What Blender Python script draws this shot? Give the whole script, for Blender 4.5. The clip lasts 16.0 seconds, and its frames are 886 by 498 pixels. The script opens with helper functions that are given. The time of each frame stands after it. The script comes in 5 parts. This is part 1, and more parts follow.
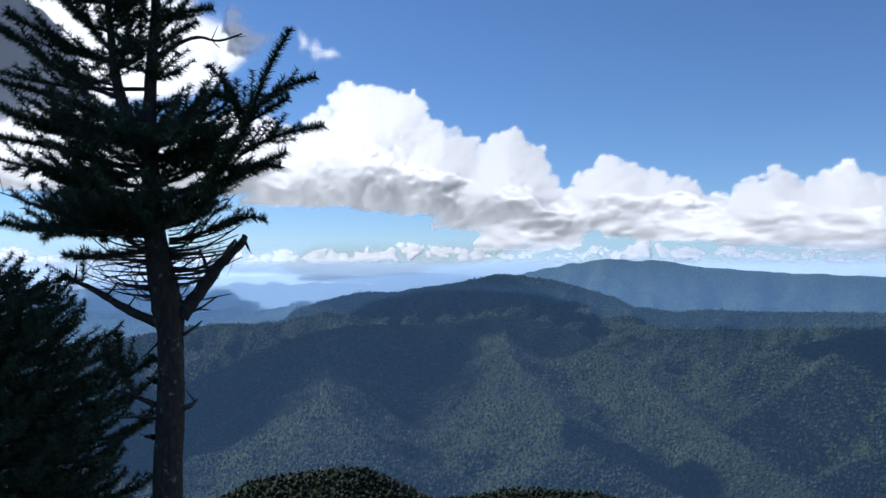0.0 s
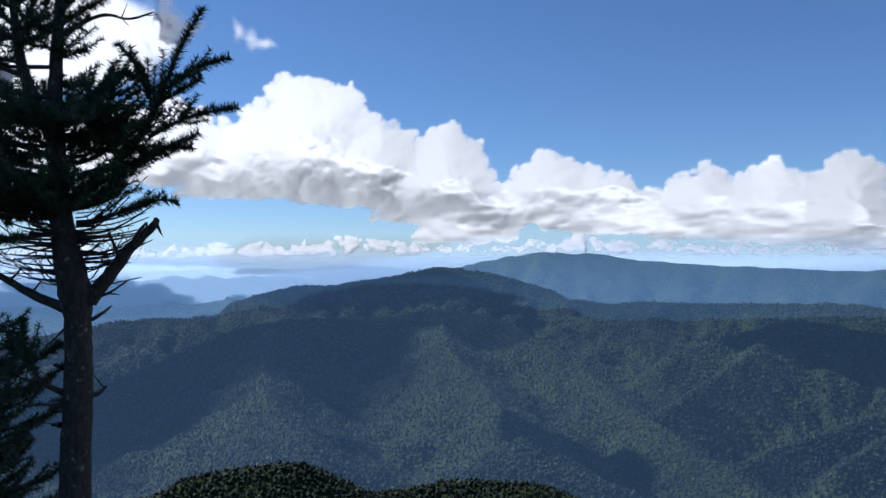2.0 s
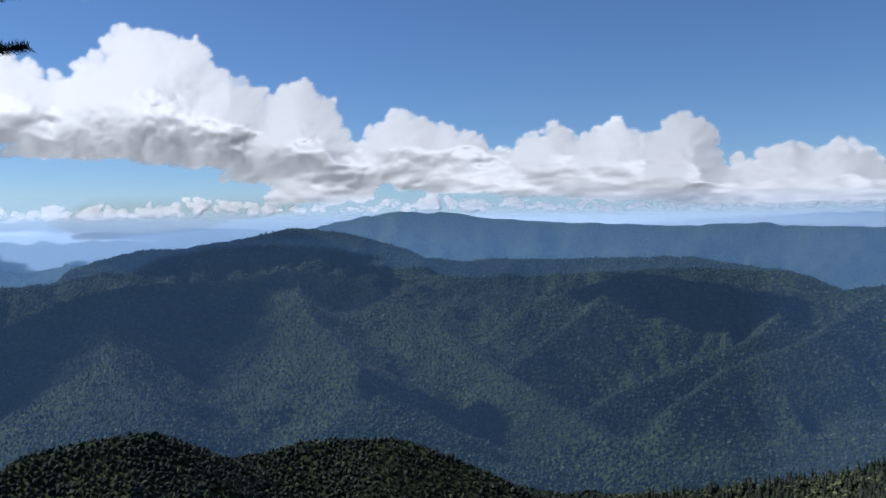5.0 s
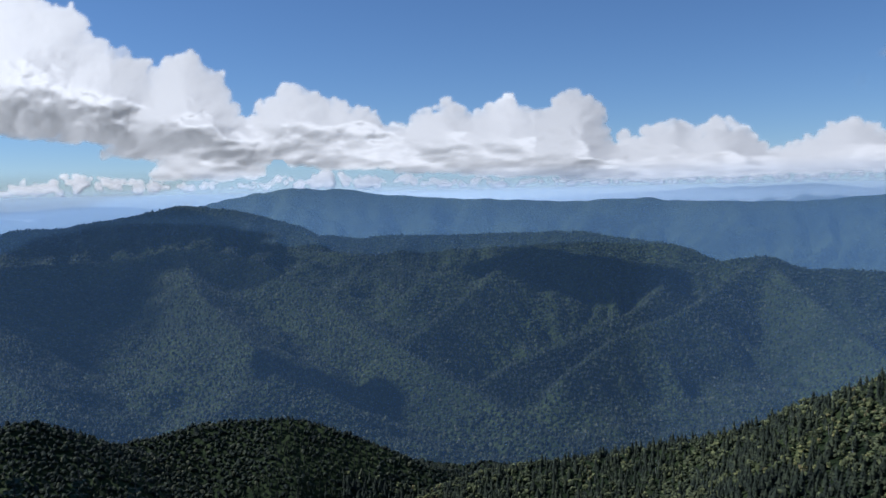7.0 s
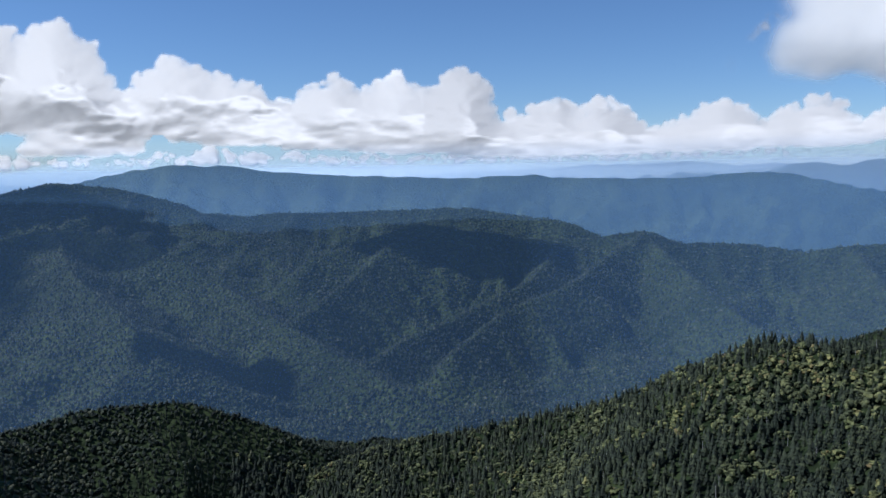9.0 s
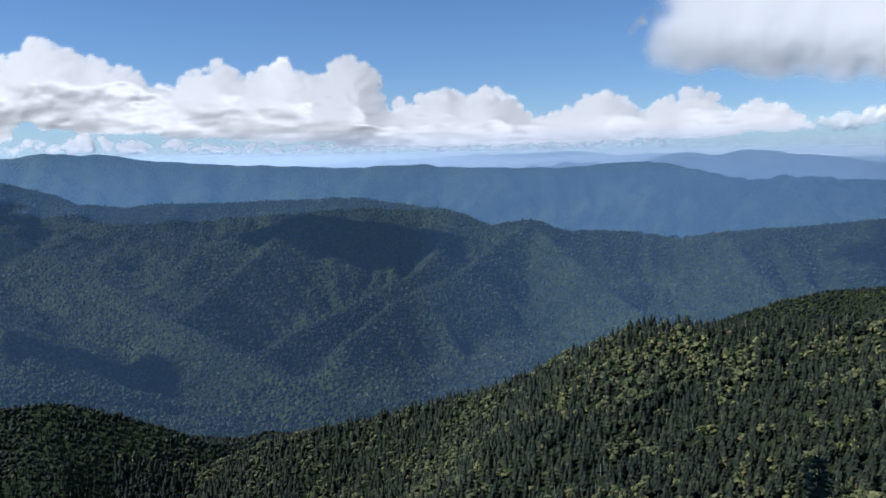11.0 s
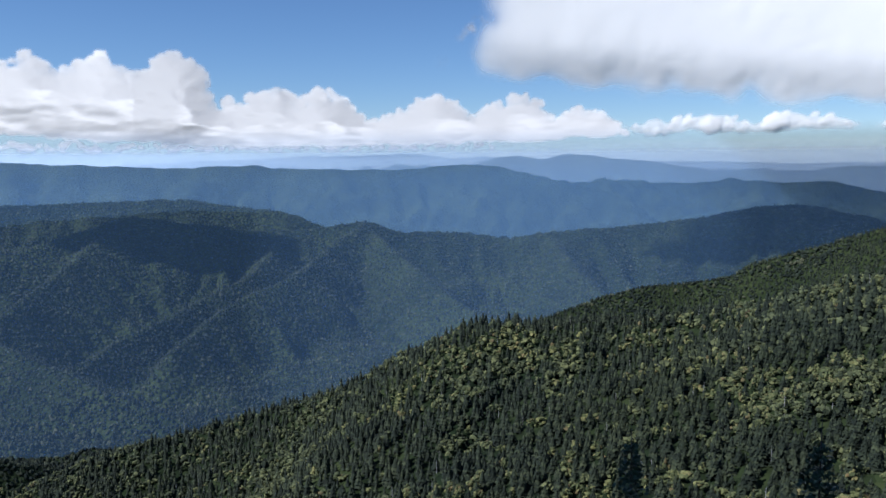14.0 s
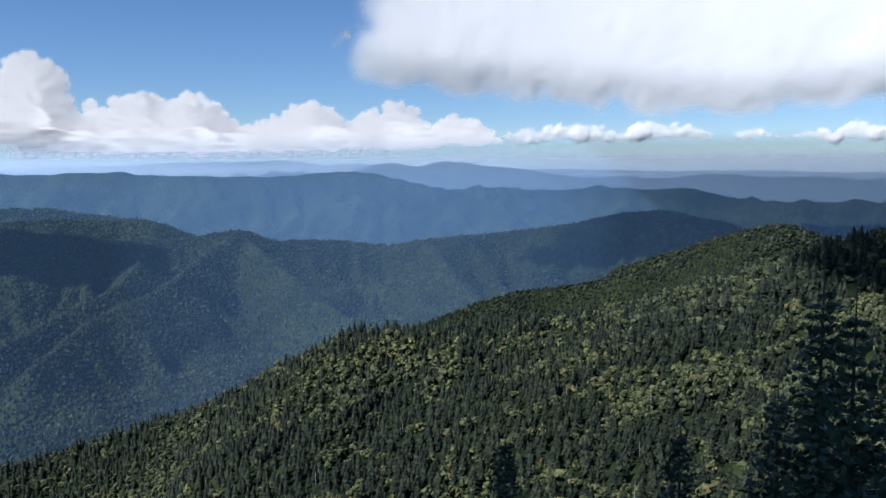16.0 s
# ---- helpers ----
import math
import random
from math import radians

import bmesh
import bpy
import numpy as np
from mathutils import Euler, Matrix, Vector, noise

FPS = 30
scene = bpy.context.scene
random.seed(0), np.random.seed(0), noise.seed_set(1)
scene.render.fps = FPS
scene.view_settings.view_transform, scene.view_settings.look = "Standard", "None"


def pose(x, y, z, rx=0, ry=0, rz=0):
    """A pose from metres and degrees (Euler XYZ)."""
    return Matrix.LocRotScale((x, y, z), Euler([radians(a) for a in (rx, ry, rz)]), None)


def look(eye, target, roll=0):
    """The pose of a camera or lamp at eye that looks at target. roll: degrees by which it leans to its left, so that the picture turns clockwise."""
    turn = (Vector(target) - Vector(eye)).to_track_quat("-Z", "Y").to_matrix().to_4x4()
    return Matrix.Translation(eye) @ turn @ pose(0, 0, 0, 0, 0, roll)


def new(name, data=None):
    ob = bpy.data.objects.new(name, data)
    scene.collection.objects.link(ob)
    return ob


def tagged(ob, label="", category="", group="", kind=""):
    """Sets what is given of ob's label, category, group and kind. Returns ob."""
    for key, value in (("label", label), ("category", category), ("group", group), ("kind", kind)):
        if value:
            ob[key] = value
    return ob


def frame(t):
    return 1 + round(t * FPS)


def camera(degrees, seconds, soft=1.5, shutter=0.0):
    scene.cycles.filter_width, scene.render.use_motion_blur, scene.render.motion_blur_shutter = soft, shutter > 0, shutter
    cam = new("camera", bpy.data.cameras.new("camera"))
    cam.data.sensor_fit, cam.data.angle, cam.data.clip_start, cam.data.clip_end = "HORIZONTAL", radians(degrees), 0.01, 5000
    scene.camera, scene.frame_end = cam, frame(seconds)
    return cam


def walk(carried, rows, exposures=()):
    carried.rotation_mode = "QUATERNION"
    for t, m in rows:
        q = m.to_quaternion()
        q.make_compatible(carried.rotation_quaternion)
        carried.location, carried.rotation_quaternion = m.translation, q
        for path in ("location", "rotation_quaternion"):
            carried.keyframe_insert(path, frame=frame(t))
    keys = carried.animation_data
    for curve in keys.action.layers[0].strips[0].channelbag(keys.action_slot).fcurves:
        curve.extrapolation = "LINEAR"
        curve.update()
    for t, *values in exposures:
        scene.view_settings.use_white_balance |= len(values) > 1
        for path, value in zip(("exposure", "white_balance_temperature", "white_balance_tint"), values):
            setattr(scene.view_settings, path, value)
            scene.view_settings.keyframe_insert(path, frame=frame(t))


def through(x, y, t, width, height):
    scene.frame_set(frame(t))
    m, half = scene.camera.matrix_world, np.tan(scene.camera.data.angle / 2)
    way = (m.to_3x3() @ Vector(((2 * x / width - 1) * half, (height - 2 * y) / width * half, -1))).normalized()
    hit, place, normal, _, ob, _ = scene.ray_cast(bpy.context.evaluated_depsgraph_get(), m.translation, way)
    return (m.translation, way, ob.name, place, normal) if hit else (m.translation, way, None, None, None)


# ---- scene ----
# ---- the camera and its pan from the overlook ----
EYE = 1.6
cam = camera(56.46, 16.0)
SWAY = 0.78  # metres that the person shifts while turning
# seconds, shift right, shift ahead, shift up, yaw, pitch, roll
TURN_ROWS = [
    (0.0, 0.0, 0.0, 0.0, 0.0, 1.4, 0.0), (0.5, 0.002, 0.002, -0.004, -0.81, 1.49, 0.05),
    (1.0, 0.02, -0.003, -0.015, -1.87, 1.49, 0.17), (1.5, 0.054, -0.006, -0.027, -3.02, 1.24, 0.2),
    (2.0, 0.1, -0.011, -0.044, -4.29, 0.92, -0.06), (2.5, 0.134, -0.013, -0.054, -5.75, 0.43, -0.33),
    (3.0, 0.161, -0.008, -0.064, -7.34, 0.0, -0.43), (3.5, 0.187, -0.008, -0.073, -9.09, -0.52, -0.52),
    (4.0, 0.214, -0.015, -0.09, -10.79, -1.01, -0.63), (6.5, 0.347, -0.044, -0.1, -19.68, -3.29, -1.25),
]
TURN_ROWS += [
    (7.0, 0.379, -0.054, -0.095, -21.51, -3.72, -1.22), (7.5, 0.398, -0.06, -0.092, -23.35, -4.24, -1.18),
    (8.0, 0.433, -0.08, -0.095, -25.28, -4.76, -1.21), (8.5, 0.458, -0.092, -0.1, -27.21, -5.18, -1.15),
    (9.0, 0.48, -0.107, -0.096, -29.14, -5.45, -1.16), (11.5, 0.625, -0.196, -0.089, -38.5, -6.32, -0.91),
    (12.0, 0.649, -0.218, -0.089, -40.15, -6.21, -0.72), (12.5, 0.662, -0.231, -0.088, -41.93, -6.24, -0.71),
    (13.0, 0.689, -0.254, -0.09, -43.94, -6.44, -0.65),
]
TURN_ROWS += [
    (13.5, 0.712, -0.277, -0.094, -46.11, -6.54, -0.7), (14.0, 0.74, -0.306, -0.09, -48.27, -6.34, -0.5),
    (14.5, 0.767, -0.335, -0.086, -50.53, -6.04, -0.4), (15.0, 0.79, -0.365, -0.098, -52.8, -5.93, -0.35),
    (15.5, 0.816, -0.394, -0.097, -54.9, -5.91, -0.25), (16.0, 0.833, -0.413, -0.096, -56.8, -5.9, -0.28),
]
walk(cam, [(t, pose(SWAY * x, SWAY * y, EYE + SWAY * z, 90 + pitch, 0, yaw) @ pose(0, 0, 0, 0, 0, roll))
           for t, x, y, z, yaw, pitch, roll in TURN_ROWS], exposures=[(0.0, 0.17, 5370, 11), (1.5, 0.15, 5370, 11), (3.5, -0.01, 5370, 11), (7.0, -0.1, 5370, 11), (8.5, 0.04, 5370, 11), (12.0, 0.08, 5400, 11), (16.0, 0.12, 5440, 11)])

# ---- world and sun ----
SUN_AZ, SUN_EL = -62.0, 46.0  # degrees right of the first view, degrees above the horizon
world = bpy.data.worlds.new("sky")
scene.world = world
world.use_nodes = True
wn = world.node_tree.nodes
sky = wn.new("ShaderNodeTexSky")
sky.sky_type, sky.sun_disc = "NISHITA", False
sky.sun_elevation, sky.sun_rotation = radians(SUN_EL), radians(SUN_AZ)
sky.altitude, sky.air_density, sky.dust_density, sky.ozone_density = 1900, 1.0, 0.05, 4.5
wn["Background"].inputs["Strength"].default_value = 0.086
world.node_tree.links.new(sky.outputs[0], wn["Background"].inputs["Color"])


def bearing(az, el, r):
    """A place at r metres (measured along the ground) in the direction az, el from the eye."""
    a = math.radians(az)
    return Vector((r * math.sin(a), r * math.cos(a), EYE + r * math.tan(math.radians(el))))


SUN_WAY = bearing(SUN_AZ, SUN_EL, 1.0) - Vector((0, 0, EYE))
SUN_WAY.normalize()
lamp = bpy.data.lights.new("sun", "SUN")
lamp.energy, lamp.angle, lamp.color = 5.0, radians(0.53), (1.0, 0.94, 0.86)
sun = new("sun", lamp)
sun.matrix_world = look(SUN_WAY * 100, (0, 0, 0))
tagged(sun, kind="structure")


# ---- noise on arrays ----
def hash01(ix, iy, seed):
    n = (ix.astype(np.int64) * 374761393 + iy.astype(np.int64) * 668265263 + seed * 1442695041) & 0x7FFFFFFF
    n = ((n ^ (n >> 13)) * 1274126177) & 0x7FFFFFFF
    n = ((n ^ (n >> 16)) * 668265263) & 0x7FFFFFFF
    return ((n ^ (n >> 15)) & 0xFFFFFF) / float(0xFFFFFF)


def smooth_noise(x, y, seed=0):
    ix, iy = np.floor(x), np.floor(y)
    fx, fy = x - ix, y - iy
    fx, fy = fx ** 3 * (fx * (fx * 6 - 15) + 10), fy ** 3 * (fy * (fy * 6 - 15) + 10)
    a, b = hash01(ix, iy, seed), hash01(ix + 1, iy, seed)
    c, d = hash01(ix, iy + 1, seed), hash01(ix + 1, iy + 1, seed)
    return (a + (b - a) * fx) * (1 - fy) + (c + (d - c) * fx) * fy


def fbm(x, y, octaves=5, seed=0, gain=0.5):
    """About -1 to 1."""
    total, amp, norm = 0, 1.0, 0
    for k in range(octaves):
        total = total + amp * (smooth_noise(x * 2.03 ** k + 17.3 * k, y * 2.03 ** k - 9.1 * k, seed + k) * 2 - 1)
        norm += amp
        amp *= gain
    return total / norm * 1.6


def ridged(x, y, octaves=4, seed=0):
    """0 to 1, with sharp crests."""
    total, amp, norm = 0, 1.0, 0
    for k in range(octaves):
        n = smooth_noise(x * 2.1 ** k + 5.7 * k, y * 2.1 ** k + 3.3 * k, seed + k) * 2 - 1
        total = total + amp * (1 - np.abs(n)) ** 2
        norm += amp
        amp *= 0.5
    return total / norm


def puffs(x, y, seed=0):
    """Round heads side by side: 1 at the middle of a head, 0 in the creases."""
    ix, iy = np.floor(x), np.floor(y)
    best = np.full(x.shape, 9.0)
    for dx in (-1, 0, 1):
        for dy in (-1, 0, 1):
            cx, cy = ix + dx, iy + dy
            px, py = cx + hash01(cx, cy, seed), cy + hash01(cx, cy, seed + 71)
            best = np.minimum(best, (px - x) ** 2 + (py - y) ** 2)
    return np.sqrt(np.clip(1 - best / 1.1, 0, 1))


def sheet(name, verts, quads, material, smooth=True):
    me = bpy.data.meshes.new(name)
    me.vertices.add(len(verts))
    me.vertices.foreach_set("co", np.asarray(verts, np.float32).ravel())
    quads = np.asarray(quads, np.int32)
    k = quads.shape[1]
    me.loops.add(quads.size)
    me.loops.foreach_set("vertex_index", quads.ravel())
    me.polygons.add(len(quads))
    me.polygons.foreach_set("loop_start", np.arange(0, quads.size, k, dtype=np.int32))
    me.polygons.foreach_set("use_smooth", np.full(len(quads), smooth))
    me.update(calc_edges=True)
    me.materials.append(material)
    return me


# ---- materials ----
def new_material(name):
    m = bpy.data.materials.new(name)
    m.use_nodes = True
    t = m.node_tree
    return m, t, t.nodes["Principled BSDF"], t.nodes["Material Output"]


def ramp(tree, source, stops):
    r = tree.nodes.new("ShaderNodeValToRGB")
    while len(r.color_ramp.elements) < len(stops):
        r.color_ramp.elements.new(0.5)
    for e, (p, c) in zip(r.color_ramp.elements, stops):
        e.position, e.color = p, (*c, 1)
    tree.links.new(source, r.inputs["Fac"])
    return r.outputs["Color"]


def noise_node(tree, scale, detail=4, rough=0.55, where=None):
    n = tree.nodes.new("ShaderNodeTexNoise")
    n.inputs["Scale"].default_value, n.inputs["Detail"].default_value = scale, detail
    n.inputs["Roughness"].default_value = rough
    if where is not None:
        tree.links.new(where, n.inputs["Vector"])
    return n.outputs["Fac"]


def mixed(tree, fac, a, b, blend="MIX"):
    n = tree.nodes.new("ShaderNodeMix")
    n.data_type, n.blend_type = "RGBA", blend
    for sock, v in ((n.inputs[0], fac), (n.inputs[6], a), (n.inputs[7], b)):
        if isinstance(v, (int, float)):
            sock.default_value = v
        elif isinstance(v, tuple):
            sock.default_value = (*v, 1)
        else:
            tree.links.new(v, sock)
    return n.outputs[2]


def bumped(tree, height, strength, distance, bsdf):
    b = tree.nodes.new("ShaderNodeBump")
    b.inputs["Strength"].default_value, b.inputs["Distance"].default_value = strength, distance
    tree.links.new(height, b.inputs["Height"])
    tree.links.new(b.outputs["Normal"], bsdf.inputs["Normal"])


def place_of(tree):
    return tree.nodes.new("ShaderNodeNewGeometry").outputs["Position"]


def forest_ground_material():
    m, t, p, out = new_material("wooded_mountainside")
    where = place_of(t)
    v = t.nodes.new("ShaderNodeTexVoronoi")
    v.inputs["Scale"].default_value = 0.1
    t.links.new(where, v.inputs["Vector"])
    crowns = ramp(t, v.outputs["Color"], [(0.0, (0.014, 0.021, 0.01)), (0.5, (0.022, 0.032, 0.014)), (1.0, (0.033, 0.043, 0.019))])
    # broad tone of the woods, its contrast raised to imitate lit and shaded relief
    broad = ramp(t, noise_node(t, 0.004, 5, 0.6, where), [(0.35, (0.45, 0.55, 0.5)), (0.65, (1.6, 1.5, 1.2))])
    t.links.new(mixed(t, 1.0, crowns, broad, "MULTIPLY"), p.inputs["Base Color"])
    p.inputs["Roughness"].default_value = 0.9
    p.inputs["Specular IOR Level"].default_value = 0.1
    inv = t.nodes.new("ShaderNodeMath")
    inv.operation = "SUBTRACT"
    inv.inputs[0].default_value = 1.0
    t.links.new(v.outputs["Distance"], inv.inputs[1])
    bumped(t, inv.outputs[0], 1.0, 6.0, p)
    return m


def crown_material(name, stops, patch=None):
    """Foliage that differs from crown to crown."""
    m, t, p, out = new_material(name)
    g = t.nodes.new("ShaderNodeNewGeometry")
    col = ramp(t, g.outputs["Random Per Island"], stops)
    fine = ramp(t, noise_node(t, 1.6, 4, 0.7, g.outputs["Position"]), [(0.3, (0.5, 0.5, 0.5)), (0.7, (1.35, 1.35, 1.3))])
    wide = ramp(t, noise_node(t, 0.012, 3, 0.6, g.outputs["Position"]), [(0.35, (0.75, 0.8, 0.8)), (0.7, (1.25, 1.2, 1.0))])
    col = mixed(t, 1.0, mixed(t, 1.0, col, fine, "MULTIPLY"), wide, "MULTIPLY")
    t.links.new(col, p.inputs["Base Color"])
    p.inputs["Roughness"].default_value = 0.75
    p.inputs["Specular IOR Level"].default_value = 0.25
    bumped(t, noise_node(t, 2.2, 3, 0.6, g.outputs["Position"]), 0.8, 0.6, p)
    return m


def vector_node(t, operation, a, b=None, scale=None):
    n = t.nodes.new("ShaderNodeVectorMath")
    n.operation = operation
    for sock, v in ((n.inputs[0], a), (n.inputs[1], b)):
        if isinstance(v, Vector):
            sock.default_value = v
        elif v is not None:
            t.links.new(v, sock)
    if isinstance(scale, float):
        n.inputs["Scale"].default_value = scale
    elif scale is not None:
        t.links.new(scale, n.inputs["Scale"])
    return n.outputs["Value"] if operation == "DOT_PRODUCT" else n.outputs["Vector"]


def scatter_pair(t, colour, through, own=0.0):
    """Soft scattered light of a cloud or haze, imitated by shading normals bent to the sun: both sides are lit alike,
    and the stored slopes of the billows (the attribute puff) only tilt the normals. own: how strongly; None: by the
    surface itself."""
    d, tr, mix = (t.nodes.new("ShaderNode" + n) for n in ("BsdfDiffuse", "BsdfTranslucent", "MixShader"))
    for n in (d, tr):
        n.inputs["Color"].default_value = (*colour, 1)
    mix.inputs[0].default_value = through
    t.links.new(d.outputs[0], mix.inputs[1])
    t.links.new(tr.outputs[0], mix.inputs[2])
    g = t.nodes.new("ShaderNodeNewGeometry")
    if own is None:
        return mix.outputs[0], g.outputs["Position"]
    a = t.nodes.new("ShaderNodeAttribute")
    a.attribute_name = "puff"
    skin = g.outputs["True Normal"]
    along = vector_node(t, "DOT_PRODUCT", a.outputs["Vector"], skin)
    tilt = vector_node(t, "SUBTRACT", a.outputs["Vector"], vector_node(t, "SCALE", skin, scale=along))
    way = vector_node(t, "NORMALIZE", vector_node(t, "ADD", vector_node(t, "SCALE", tilt, scale=own), SUN_WAY))
    t.links.new(way, d.inputs["Normal"])
    t.links.new(vector_node(t, "SCALE", way, scale=-1.0), tr.inputs["Normal"])
    return mix.outputs[0], g.outputs["Position"]


def see_through(t, out, amount, body):
    clear, final = t.nodes.new("ShaderNodeBsdfTransparent"), t.nodes.new("ShaderNodeMixShader")
    t.links.new(amount, final.inputs[0])
    t.links.new(clear.outputs[0], final.inputs[1])
    t.links.new(body, final.inputs[2])
    t.links.new(final.outputs[0], out.inputs["Surface"])


def cloud_material(name, own, white):
    m, t, p, out = new_material(name)
    t.nodes.remove(p)
    body, where = scatter_pair(t, white, 0.5 if own else 0.3, own)
    a = t.nodes.new("ShaderNodeAttribute")
    a.attribute_name = "cover"
    see_through(t, out, a.outputs["Fac"], body)
    return m


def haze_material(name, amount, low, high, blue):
    """Tinted see-through skin that stands in for the haze of distance; densest low down."""
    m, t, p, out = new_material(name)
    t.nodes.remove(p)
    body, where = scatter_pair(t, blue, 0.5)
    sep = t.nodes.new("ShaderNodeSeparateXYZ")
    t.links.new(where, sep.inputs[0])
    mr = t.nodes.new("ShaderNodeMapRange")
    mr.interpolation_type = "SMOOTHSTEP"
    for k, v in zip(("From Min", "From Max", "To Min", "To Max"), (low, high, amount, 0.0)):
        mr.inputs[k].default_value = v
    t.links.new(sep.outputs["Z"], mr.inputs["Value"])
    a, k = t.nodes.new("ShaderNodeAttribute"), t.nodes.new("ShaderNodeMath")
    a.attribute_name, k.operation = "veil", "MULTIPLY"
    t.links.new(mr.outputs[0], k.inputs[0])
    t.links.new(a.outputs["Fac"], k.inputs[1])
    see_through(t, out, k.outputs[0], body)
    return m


M_GROUND = forest_ground_material()

